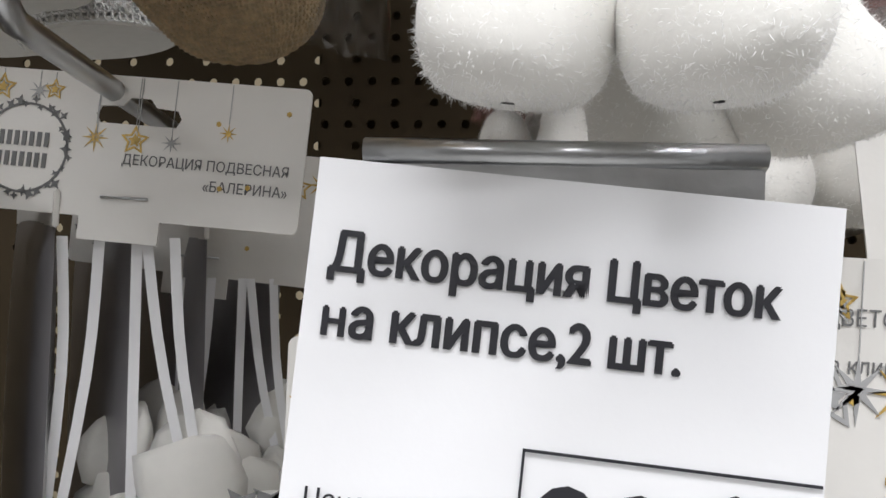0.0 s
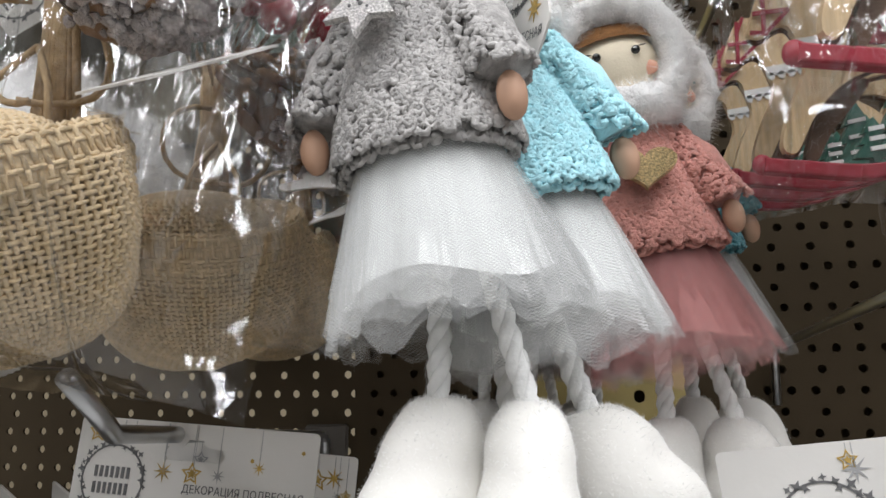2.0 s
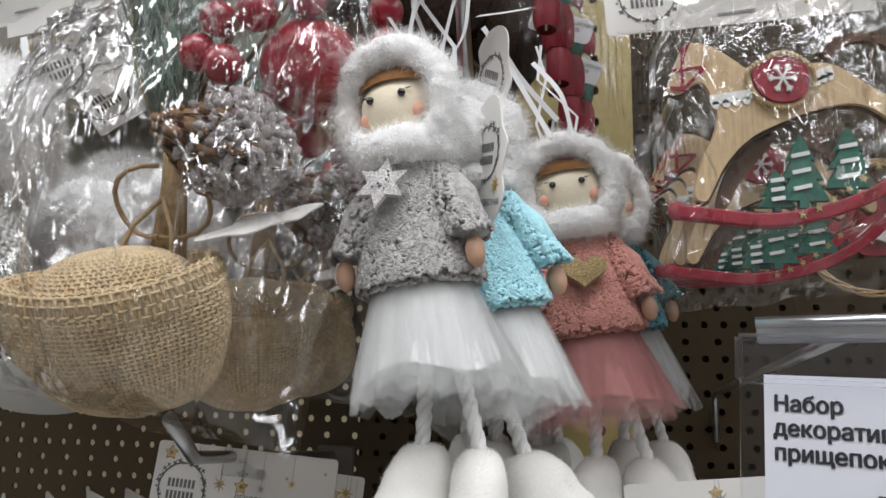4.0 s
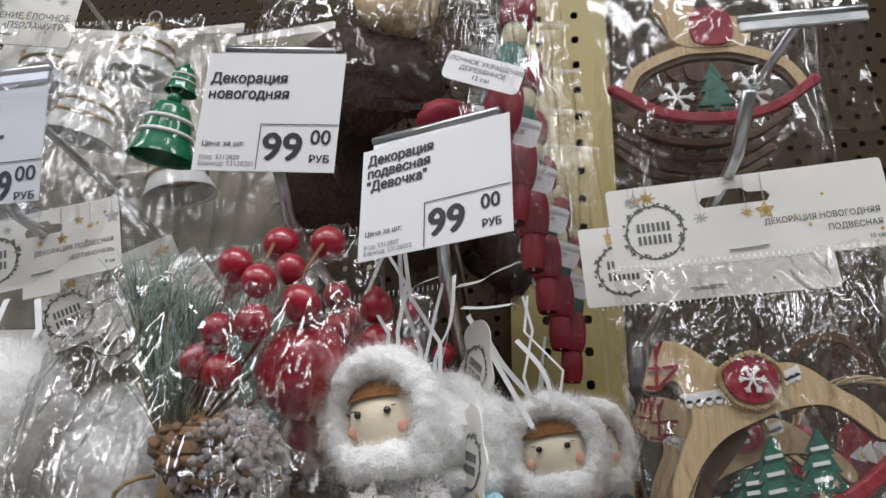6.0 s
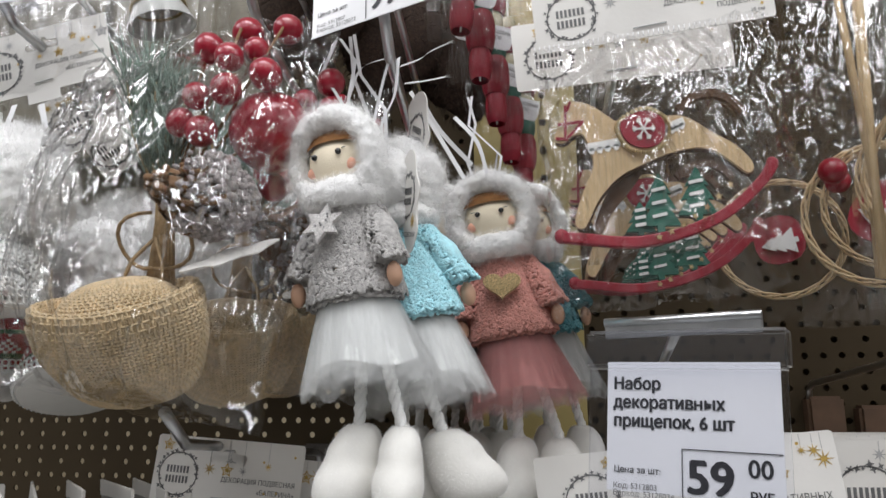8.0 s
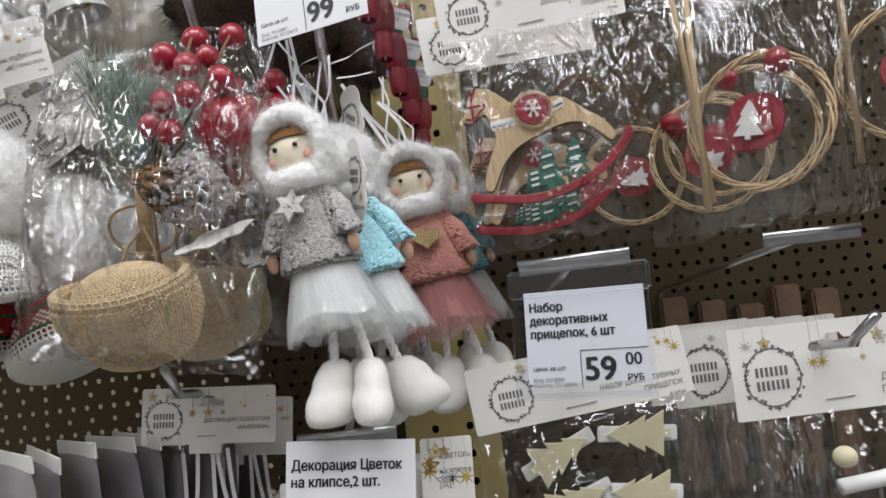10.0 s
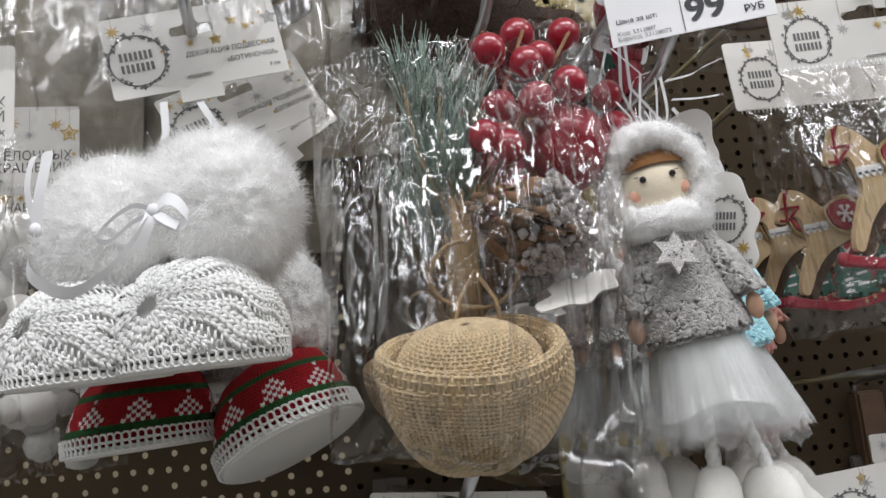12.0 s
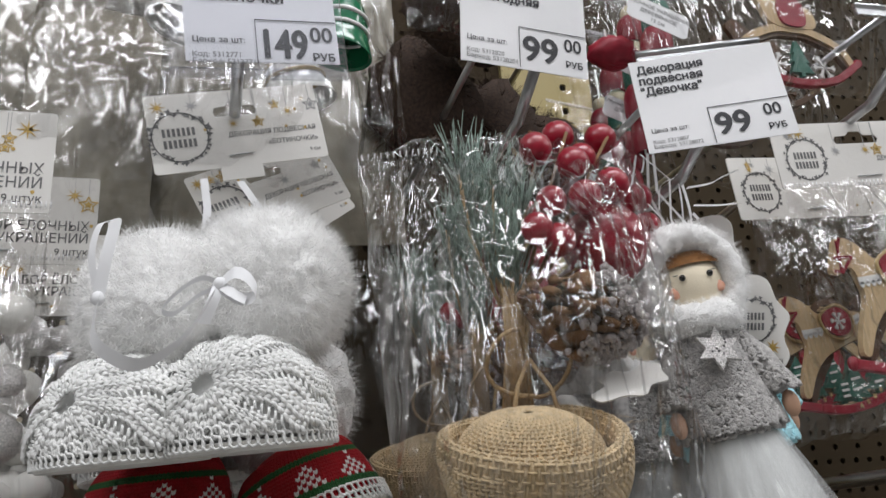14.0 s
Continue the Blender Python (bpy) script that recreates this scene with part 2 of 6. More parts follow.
BLACKBEAD = mat("black_bead", (0.01, 0.01, 0.01), 0.15, coat=0.5)
GREYWOOL = mat("grey_boucle_wool", (0.43, 0.415, 0.40), 0.95, vary=0.35, scale=500, bump=0.5, bump_scale=1500, sheen=0.2)
BLUEWOOL = mat("aqua_boucle_wool", (0.47, 0.82, 0.90), 0.95, vary=0.15, scale=500, bump=0.5, bump_scale=1500, sheen=0.2)
PINKWOOL = mat("dusty_pink_boucle_wool", (0.624, 0.288, 0.240), 0.95, vary=0.2, scale=500, bump=0.5, bump_scale=1500, sheen=0.2)
TEALWOOL = mat("teal_boucle_wool", (0.10, 0.30, 0.34), 0.95, vary=0.2, scale=500, bump=0.5, bump_scale=1500, sheen=0.2)
TULLEWHITE = tulle_mat("white_tulle", (0.86, 0.87, 0.86))
TULLEPINK = tulle_mat("pink_tulle", (0.72, 0.38, 0.36))
TULLEHAZE = tulle_mat("thin_white_tulle", (0.90, 0.91, 0.90), 0.17)
TULLEPINKHAZE = tulle_mat("thin_pink_tulle", (0.76, 0.42, 0.40), 0.17)
GREYPACK = mat("grey_film_pack", (0.30, 0.29, 0.30), 0.3, vary=0.15, scale=30, bump=0.2, bump_scale=80, coat=0.3)
FLOORMAT = mat("grey_shop_tiles", (0.45, 0.44, 0.42), 0.3, vary=0.1, scale=6)
WARMWALL = mat("warm_cream_wall_paint", (0.66, 0.56, 0.38), 0.8, vary=0.05, scale=6)
CEILMAT = mat("white_ceiling_tiles", (0.75, 0.75, 0.74), 0.8, vary=0.05, scale=6)
SHELFMAT = mat("far_shelf_goods", (0.22, 0.20, 0.18), 0.7, vary=0.6, scale=9)
CREAMWOOD = mat("cream_painted_wood", (0.66, 0.60, 0.40), 0.5, vary=0.06, scale=100)
BROWNFUR = mat("dark_brown_fur", (0.05, 0.03, 0.02), 0.9, vary=0.5, scale=500, bump=0.6, bump_scale=900)


def plastic_mat(name, tint, rough=0.1, mixv=0.12):
    m = bpy.data.materials.new(name)
    m.use_nodes = True
    nt = m.node_tree
    nt.nodes.clear()
    out = nt.nodes.new("ShaderNodeOutputMaterial")
    tr = nt.nodes.new("ShaderNodeBsdfTransparent")
    tr.inputs[0].default_value = (*tint, 1)
    gl = nt.nodes.new("ShaderNodeBsdfGlossy")
    gl.inputs["Roughness"].default_value = rough
    fr = grazing(nt)
    ma = nt.nodes.new("ShaderNodeMath")
    ma.operation, ma.use_clamp = "MULTIPLY_ADD", True
    ma.inputs[1].default_value, ma.inputs[2].default_value = 1.0, mixv - 0.04
    nt.links.new(fr, ma.inputs[0])
    mx = nt.nodes.new("ShaderNodeMixShader")
    nt.links.new(ma.outputs[0], mx.inputs[0])
    nt.links.new(tr.outputs[0], mx.inputs[1])
    nt.links.new(gl.outputs[0], mx.inputs[2])
    nt.links.new(mx.outputs[0], out.inputs[0])
    return m


HOLDER = plastic_mat("clear_blue_plastic", (0.97, 0.974, 0.99), 0.3, 0.02)


# ---- mesh tools ----
class Build:
    """Gathers vertices and faces of one mesh."""

    def __init__(self):
        self.v, self.f, self.m, self.s, self.mats = [], [], [], [], []

    def slot(self, material):
        if material not in self.mats:
            self.mats.append(material)
        return self.mats.index(material)

    def add(self, verts, faces, material, smooth=True):
        o, k = len(self.v), self.slot(material)
        self.v.extend(tuple(p) for p in verts)
        self.f.extend(tuple(i + o for i in fc) for fc in faces)
        self.m.extend([k] * len(faces))
        self.s.extend([smooth] * len(faces))
        return self

    def grid(self, fn, nu, nv, material, wrap=False, smooth=True):
        cols = nu if wrap else nu + 1
        verts = [fn(i / nu, j / nv) for j in range(nv + 1) for i in range(cols)]
        faces = []
        for j in range(nv):
            for i in range(nu):
                a, b = j * cols + i, j * cols + (i + 1) % cols
                faces.append((a, b, b + cols, a + cols))
        return self.add(verts, faces, material, smooth)

    def ell(self, c, r, material, nu=16, nv=10, rot=None, rough=0.0, seed=0.0):
        c = Vector(c)
        r = r if isinstance(r, (tuple, list)) else (r, r, r)

        def fn(u, w):
            a, b = 2 * math.pi * u, math.pi * (w - 0.5) * 0.999
            d = Vector((math.cos(b) * math.cos(a), math.cos(b) * math.sin(a), math.sin(b)))
            k = 1 + rough * noise.noise(d * 2.5 + Vector((seed, seed * 1.7, 0)))
            p = Vector((d.x * r[0] * k, d.y * r[1] * k, d.z * r[2] * k))
            return c + (rot @ p if rot else p)
        return self.grid(fn, nu, nv, material, wrap=True)

    def tube(self, pts, r, material, n=8, closed=False):
        pts = [Vector(p) for p in pts]
        rs = r if isinstance(r, (list, tuple)) else [r] * len(pts)
        verts, faces, prev = [], [], None
        m = len(pts)
        for k, p in enumerate(pts):
            a = pts[(k - 1) % m] if closed or k else p
            b = pts[(k + 1) % m] if closed or k < m - 1 else p
            t = (b - a).normalized()
            if prev is None:
                prev = t.orthogonal().normalized()
            prev = (prev - t * prev.dot(t)).normalized()
            q = t.cross(prev)
            for i in range(n):
                an = 2 * math.pi * i / n
                verts.append(p + (prev * math.cos(an) + q * math.sin(an)) * rs[k])
        for k in range(m if closed else m - 1):
            k2 = (k + 1) % m
            for i in range(n):
                faces.append((k * n + i, k * n + (i + 1) % n, k2 * n + (i + 1) % n, k2 * n + i))
        if not closed:
            faces.append(tuple(range(n))[::-1])
            faces.append(tuple((m - 1) * n + i for i in range(n)))
        return self.add(verts, faces, material)

    def ribbon(self, pts, width, across, material):
        pts, w = [Vector(p) for p in pts], Vector(across).normalized() * width / 2
        verts = [p + s * w for p in pts for s in (-1, 1)]
        return self.add(verts, [(2 * i, 2 * i + 1, 2 * i + 3, 2 * i + 2) for i in range(len(pts) - 1)], material)

    def box(self, lo, hi, material, mtx=None, edge=0.0):
        bm = bmesh.new()
        bmesh.ops.create_cube(bm, size=1)
        for p in bm.verts:
            p.co = Vector([(lo[i] + hi[i]) / 2 + p.co[i] * (hi[i] - lo[i]) for i in range(3)])
        if edge:
            bmesh.ops.bevel(bm, geom=list(bm.edges), offset=edge, segments=2, affect="EDGES")
        if mtx:
            bmesh.ops.transform(bm, matrix=mtx, verts=bm.verts)
        bm.verts.index_update()
        self.add([p.co.copy() for p in bm.verts], [[p.index for p in fc.verts] for fc in bm.faces], material, False)
        bm.free()
        return self

    def curve(self, data, material, mtx, smooth=False):
        ob = bpy.data.objects.new("tmp", data)
        me = ob.to_mesh()
        self.add([mtx @ p.co for p in me.vertices], [tuple(fc.vertices) for fc in me.polygons], material, smooth)
        ob.to_mesh_clear()
        bpy.data.objects.remove(ob)
        bpy.data.curves.remove(data)
        return self

    def plate(self, outlines, thick, material, mtx, bevel=0.0):
        """A flat cut-out in local x, z (holes: further outlines), thick in y."""
        cu = bpy.data.curves.new("tmp", "CURVE")
        big = 400
        cu.dimensions, cu.fill_mode, cu.extrude, cu.bevel_depth = "2D", "BOTH", max(thick / 2 - bevel, 1e-6) * big, bevel * big
        cu.bevel_resolution, cu.offset = 1, -bevel * big
        for line in outlines:
            sp = cu.splines.new("POLY")
            sp.points.add(len(line) - 1)
            for p, (x, z) in zip(sp.points, line):
                p.co = (x * big, z * big, 0, 1)
            sp.use_cyclic_u = True
        return self.curve(cu, material, mtx @ pose(0, 0, 0, 90) @ Matrix.Scale(1 / big, 4))

    def spelled(self, body, size, material, mtx, bold=0.0, squeeze=1.0):
        """One line of bold lettering, letter by letter."""
        def reach(s):
            cu = bpy.data.curves.new("tmp", "FONT")
            cu.body, cu.resolution_u = s, 2
            ob = bpy.data.objects.new("tmp", cu)
            me = ob.to_mesh()
            x = max((p.co.x for p in me.vertices), default=0.0)
            ob.to_mesh_clear()
            bpy.data.objects.remove(ob)
            bpy.data.curves.remove(cu)
            return x
        for k, ch in enumerate(body):
            if ch != " ":
                x = reach(body[:k + 1]) - reach(ch)
                small = ch == "н"
                self.text("H" if small else ch, size * (0.74 if small else 1), material, mtx @ pose(x * size * squeeze, 0, 0), "LEFT", bold, squeeze)
        return self

    def text(self, body, size, material, mtx, align="LEFT", bold=0.0, squeeze=1.0):
        cu = bpy.data.curves.new("tmp", "FONT")
        cu.body, cu.size, cu.align_x, cu.resolution_u = body, 1.0, align, 3
        cu.space_line = 0.95
        for dx, dz, dy in ((bold, 0, -0.00002), (-bold, 0, -0.00003), (0, bold, -0.00004)) if bold else ():
            self.curve(cu.copy(), material, mtx @ pose(dx, dy, dz, 90) @ Matrix.Diagonal((squeeze * size, size, size, 1)))
        return self.curve(cu, material, mtx @ pose(0, 0, 0, 90) @ Matrix.Diagonal((squeeze * size, size, size, 1)))

    def blades(self, roots, length, width, material, droop=0.0, rnd=None, jitter=0.5):
        """Short hairs: roots are (point, normal)."""
        rnd = rnd or random.Random(1)
        verts, faces = [], []
        for p, n in roots:
            d = (n + Vector((rnd.gauss(0, jitter), rnd.gauss(0, jitter), rnd.gauss(0, jitter) - droop))).normalized()
            side = d.orthogonal().normalized()
            side.rotate(Matrix.Rotation(rnd.uniform(0, 6.28), 3, d))
            le = length * rnd.uniform(0.5, 1.2)
            bend = Vector((rnd.gauss(0, 0.3), rnd.gauss(0, 0.3), rnd.gauss(0, 0.3) - droop)) * le * 0.5
            o = len(verts)
            verts += [p - side * width, p + side * width, p + d * le * 0.55 + side * width * 0.7, p + d * le * 0.55 - side * width * 0.7, p + d * le + bend]
            faces += [(o, o + 1, o + 2, o + 3), (o + 3, o + 2, o + 4)]
        return self.add(verts, faces, material, True)

    def mesh(self, name):
        me = bpy.data.meshes.new(name)
        me.from_pydata(self.v, [], self.f)
        for k in self.mats:
            me.materials.append(k)
        me.polygons.foreach_set("material_index", self.m)
        me.polygons.foreach_set("use_smooth", self.s)
        me.update()
        return me


def part(name, b, parent=None, label="", kind=""):
    ob = new(name, b.mesh(name) if isinstance(b, Build) else b)
    ob.parent = parent
    return tagged(ob, label, kind=kind)


def thing(name, m, label, category, group=""):
    ob = new(name)
    ob.empty_display_size = 0.01
    ob.matrix_world = m
    return tagged(ob, label, category, group)


def corner(tl, tr, bl):
    """The pose of a flat thing: origin at its upper left corner, x along the top, z up its left edge, front towards -y; and its width and height."""
    tl, tr, bl = Vector(tl), Vector(tr), Vector(bl)
    x = (tr - tl).normalized()
    z = (tl - bl) - x * (tl - bl).dot(x)
    h = z.length
    z.normalize()
    y = z.cross(x)
    m = Matrix((x, y, z)).transposed().to_4x4()
    m.translation = tl
    return m, (tr - tl).length, h


def smooth_line(pts, per=5, closed=True):
    """A Catmull-Rom line through a few plan points."""
    n, out = len(pts), []
    for i in range(n if closed else n - 1):
        q = [pts[(i + k - 1) % n] if closed else pts[min(max(i + k - 1, 0), n - 1)] for k in range(4)]
        for s in range(per):
            t = s / per
            out.append(tuple(0.5 * (2 * b + (c - a) * t + (2 * a - 5 * b + 4 * c - d) * t * t + (3 * b - a - 3 * c + d) * t ** 3) for a, b, c, d in zip(*q)))
    if not closed:
        out.append(tuple(pts[-1]))
    return out


def soft_outline(pts, times=2):
    """A closed outline with its corners cut round."""
    for _ in range(times):
        out = []
        for (x0, z0), (x1, z1) in zip(pts, pts[1:] + pts[:1]):
            out += [(0.75 * x0 + 0.25 * x1, 0.75 * z0 + 0.25 * z1), (0.25 * x0 + 0.75 * x1, 0.25 * z0 + 0.75 * z1)]
        pts = out
    return pts


def rounded(x0, z0, x1, z1, r, n=4):
    out = []
    for cx, cz, a in ((x1 - r, z1 - r, 0), (x0 + r, z1 - r, 90), (x0 + r, z0 + r, 180), (x1 - r, z0 + r, 270)):
        out += [(cx + r * math.cos(radians(a + 90 * k / n)), cz + r * math.sin(radians(a + 90 * k / n))) for k in range(n + 1)]
    return out


def star(cx, cz, r, k=0.45, n=5, turn=0.0):
    return [(cx + (r if i % 2 == 0 else r * k) * math.sin(math.pi * i / n + turn), cz + (r if i % 2 == 0 else r * k) * math.cos(math.pi * i / n + turn)) for i in range(2 * n)]


# ---- the shop round the display ----
def room():
    b = Build().box((-5, -3.4, -0.05), (5, 3, 0), FLOORMAT)
    tagged(part("floor", b), "grey tiled shop floor", "floor", kind="structure")
    b = Build().box((-5, -3.4, 3.0), (5, 3, 3.06), CEILMAT)
    tagged(part("ceiling", b), "white shop ceiling", "ceiling", kind="structure")
    for nm, lo, hi in (("wall_south", (-5, -3.46, 0), (5, -3.4, 3)), ("wall_north", (-5, 3, 0), (5, 3.06, 3)), ("wall_west", (-5.06, -3.4, 0), (-5, 3, 3)), ("wall_east", (5, -3.4, 0), (5.06, 3, 3))):
        tagged(part(nm, Build().box(lo, hi, WARMWALL if nm == "wall_north" else CEILMAT)), "plain cream shop wall" if nm == "wall_north" else "plain white shop wall", "wall", kind="structure")
    b = Build()
    b.box((-4, -2.5, 0.0), (4, -2.42, 2.0), SHELFMAT)
    for z in (0.15, 0.55, 0.95, 1.35, 1.75):
        b.box((-4, -2.42, z), (4, -2.1, z + 0.03), CEILMAT)
    tagged(part("facing_shelf", b), "shelves of goods across the aisle", "shelf", kind="structure")


room()
# The perforated back panel, slightly turned, and its dark foot rail
WALL = pose(0.0, 0.372, 1.4, 0, 0, -7)


def wall_at(x, z):
    """A point of the panel's face at that x."""
    return (x, 0.372 - math.tan(radians(7)) * x, z)


def perforated_panel():
    b = Build()
    px, pz, r = 0.0115, 0.0105, 0.0023
    x0, x1, z0, z1 = -0.62, 0.50, -0.26, 0.62
    rows = int((z1 - z0) / pz)
    for j in range(rows):
        step = px if j % 2 == 0 else px * 5 / 3
        zc = z0 + (j + 0.5) * pz
        for i in range(int((x1 - x0) / step)):
            xa = x0 + i * step
            cx = xa + step / 2
            ring = [(cx + r * math.cos(math.pi * k / 4 + math.pi / 8), zc + r * math.sin(math.pi * k / 4 + math.pi / 8)) for k in range(8)]
            box = [(xa + step, zc + pz * 0.2), (cx + step * 0.2, zc + pz / 2), (cx - step * 0.2, zc + pz / 2), (xa, zc + pz * 0.2), (xa, zc - pz * 0.2), (cx - step * 0.2, zc - pz / 2), (cx + step * 0.2, zc - pz / 2), (xa + step, zc - pz * 0.2)]
            vs = [(x, 0, z) for x, z in box] + [(x, 0, z) for x, z in ring] + [(x, 0.0015, z) for x, z in ring]
            fs = [(k, (k + 1) % 8, 8 + (k + 1) % 8, 8 + k) for k in range(8)] + [(8 + k, 8 + (k + 1) % 8, 16 + (k + 1) % 8, 16 + k) for k in range(8)]
            vs += [(xa + step, 0, zc + pz / 2), (xa, 0, zc + pz / 2), (xa, 0, zc - pz / 2), (xa + step, 0, zc - pz / 2)]
            fs += [(0, 24, 1), (2, 25, 3), (4, 26, 5), (6, 27, 7)]
            b.add(vs, fs, PANEL, False)
    ob = part("back_panel", b)
    ob.matrix_world = WALL
    tagged(ob, "perforated steel back panel with rows of round holes, cream darkened for shade", "panel", kind="structure")
    b = Build()
    for lo, hi in (((-3.5, 0, -1.35), (-0.62, 0.02, 0.6)), ((0.50, 0, -1.35), (3.5, 0.02, 0.6)), ((-0.62, 0, -1.35), (0.50, 0.02, -0.26)), ((-3.5, 0.0, 0.62), (3.5, 0.02, 0.70))):
        b.box(lo, hi, PANEL)
    ob = part("side_panels", b)
    ob.matrix_world = WALL
    tagged(ob, "plain steel panels of the display stand, darkened for shade", "panel", kind="structure")


# added sheet: blocks the view through the right-hand holes so they stay dark
def rear_panel():
    ob = part("rear_panel", Build().box((-0.10, 0.16, -1.35), (3.5, 0.18, 0.75), PANEL))
    ob.matrix_world = WALL
    tagged(ob, "added plain sheet behind the panel that keeps its right-hand holes dark", "panel", kind="structure")


def lit_strip():
    """Cream strip added for the panel's lit part, with two rows of punched slots."""
    x0, x1, z0, z1, step = 0.052, 0.128, -0.26, 0.62, 0.022
    holes = []
    for k in range(int((z1 - z0) / step)):
        for x in (0.076, 0.104):
            z = z0 + (k + 0.5) * step
            holes.append(rounded(x - 0.0028, z - 0.0032, x + 0.0028, z + 0.0032, 0.0022, 2))
    b = Build().plate([[(x0, z0), (x1, z0), (x1, z1), (x0, z1)]] + holes, 0.002, LITPANEL, pose(0, -0.006, 0))
    for x in (x0, x1 - 0.002):
        b.box((x, -0.005, z0), (x + 0.002, -0.0005, z1), LITPANEL)
    ob = part("upright_post", b)
    ob.matrix_world = WALL
    tagged(ob, "added cream strip for the lit part of the panel, with rows of slots", "post", kind="structure")


# ---- hooks, tags and cards ----
def wire(b, a, c, r, lift=0.0, base=True):
    """A steel wire from its tip a back to the panel at c, with a bent tip and a bent foot."""
    a, c = Vector(a), Vector(c)
    d = (c - a).normalized()
    pts = [a - d * 0.022 + Vector((0, 0, lift)), a - d * 0.003 + Vector((0, 0, lift * 0.16)), a, a + d * 0.006] if lift else [a]
    pts += [a.lerp(c, 0.5), c - d * 0.012, c - d * 0.003 - Vector((0, 0, 0.003)), c - Vector((0, 0, 0.028))]
    b.tube(pts, r, STEEL, 10)


def hook(tip, tag_mid=None, bar=0.045, twist=(1, 0, 0), x_back=None, drop=0.02, tag_drop=0.018, label="zinc wire display hook with a price bar"):
    """A double hook: the lower wire carries goods, the upper one ends in a flat bar for the price tag."""
    root = thing("display_hook", pose(*wall_at(tip[0] if x_back is None else x_back, tip[2] - drop)), label, "hook", "display hooks")
    inv = root.matrix_world.inverted()
    b = Build()
    wire(b, inv @ Vector(tip), Vector((0, -0.002, 0)), 0.0024, lift=0.012)
    part("goods_wire", b, root)
    if tag_mid:
        t = inv @ Vector(tag_mid)
        b = Build()
        wire(b, t, Vector((0, -0.002, tag_mid[2] - tip[2] + drop - tag_drop)), 0.0019)
        part("price_wire", b, root)
        b = Build()
        tw = Vector(twist).normalized()
        zz = Vector((0, 0, 1)) - tw * tw.z
        m = Matrix((tw, zz.cross(tw), zz)).transposed().to_4x4()
        m.translation = t
        b.box((-bar / 2, -0.0008, -0.004), (bar / 2, 0.0010, 0.0012), STEEL, m, 0.0004)
        b.tube([m @ Vector((-bar / 2, -0.0004, 0.0014)), m @ Vector((bar / 2, -0.0004, 0.0014))], 0.0016, STEEL)
        part("price_bar", b, root)
    b = Build().box((-0.012, -0.004, -0.03), (0.012, -0.0005, 0.006), DARKSTEEL, None, 0.001)
    part("foot_plate", b, root)
    return root


def sheet(w, h, material, curl=0.0, thick=0.0004, n=10):
    """A thin paper sheet, origin at its upper left, slightly curled."""
    b = Build()
    for side, y in ((0, 0.0), (1, thick)):
        b.grid(lambda u, v: (u * w, y + curl * (math.sin(math.pi * u) + 0.5 * (1 - v)), -h + v * h), n, 6, material)
    return b


def price_tag(tl, tr, bl, lines, price, code, holder=False, label="", squeeze=0.92, shown=True, first=0.205, step=0.135, size=0.125):
    m, w, h = corner(tl, tr, bl)
    root = thing("price_tag", m, label, "price tag", "price tags")
    mx = 0.09 * w if holder else 0.0
    if holder:
        b = Build()
        b.plate([rounded(0, -h, w, 0, 0.002)], 0.0012, HOLDER, pose(0, -0.0012, 0))
        part("plastic_sleeve", b, root, "clear bluish plastic sleeve")
        b = Build()
        b.box((-0.001, -0.004, -0.012 * h / 0.055), (w + 0.001, 0.003, 0.0), HOLDER, None, 0.001)
        part("sleeve_channel", b, root, "clear plastic clip channel")
        part("sleeve_lip", Build().box((0, -0.003, -h - 0.001), (w, 0.0005, -h + 0.0022), HOLDER, None, 0.0006), root)
    ow, oh, top = w - 1.4 * mx, h - (0.013 if holder else 0.0), (0.010 if holder else 0.0)
    b = sheet(ow, oh - (0.003 if holder else 0), PAPER, 0.0)
    paper = part("paper", b, root)
    paper.location = (mx, 0, -top)
    W, H = ow, oh

    def at(u, v):
        return pose(u * W, -0.00025, -v * H)
    b = Build()
    for k, line in enumerate(lines):
        b.spelled(line, size * H, INK, at(0.04, first + step * k), bold=0.0002, squeeze=squeeze)
    part("title_lettering", b, paper)
    if shown:
        b = Build()
        b.spelled(price, 0.32 * H, INK, at(0.475 if len(price) < 3 else 0.465, 0.91), bold=0.00045, squeeze=1.0 if len(price) < 3 else 0.70)
        b.text("00", 0.17 * H, INK, at(0.81, 0.775), bold=0.00015, squeeze=0.95)
        b.text("РУБ", 0.085 * H, INK, at(0.815, 0.925), bold=0.00010)
        part("price_lettering", b, paper)
        b = Build()
        b.spelled("Цена за шт:", 0.062 * H, INK, at(0.045, 0.80), bold=0.00003)
        b.text(code, 0.055 * H, GREYINK, at(0.04, 0.91))
        part("small_lettering", b, paper)
        b = Build()
        for lo, hi in (((0.45, 0.61), (0.995, 0.617)), ((0.45, 0.61), (0.455, 0.985))):
            p, q = at(lo[0], hi[1]).translation, at(hi[0], lo[1]).translation
            b.box((p.x, p.y - 0.0001, p.z), (q.x, p.y, q.z), INK)
        part("ruled_line", b, paper)
    return root


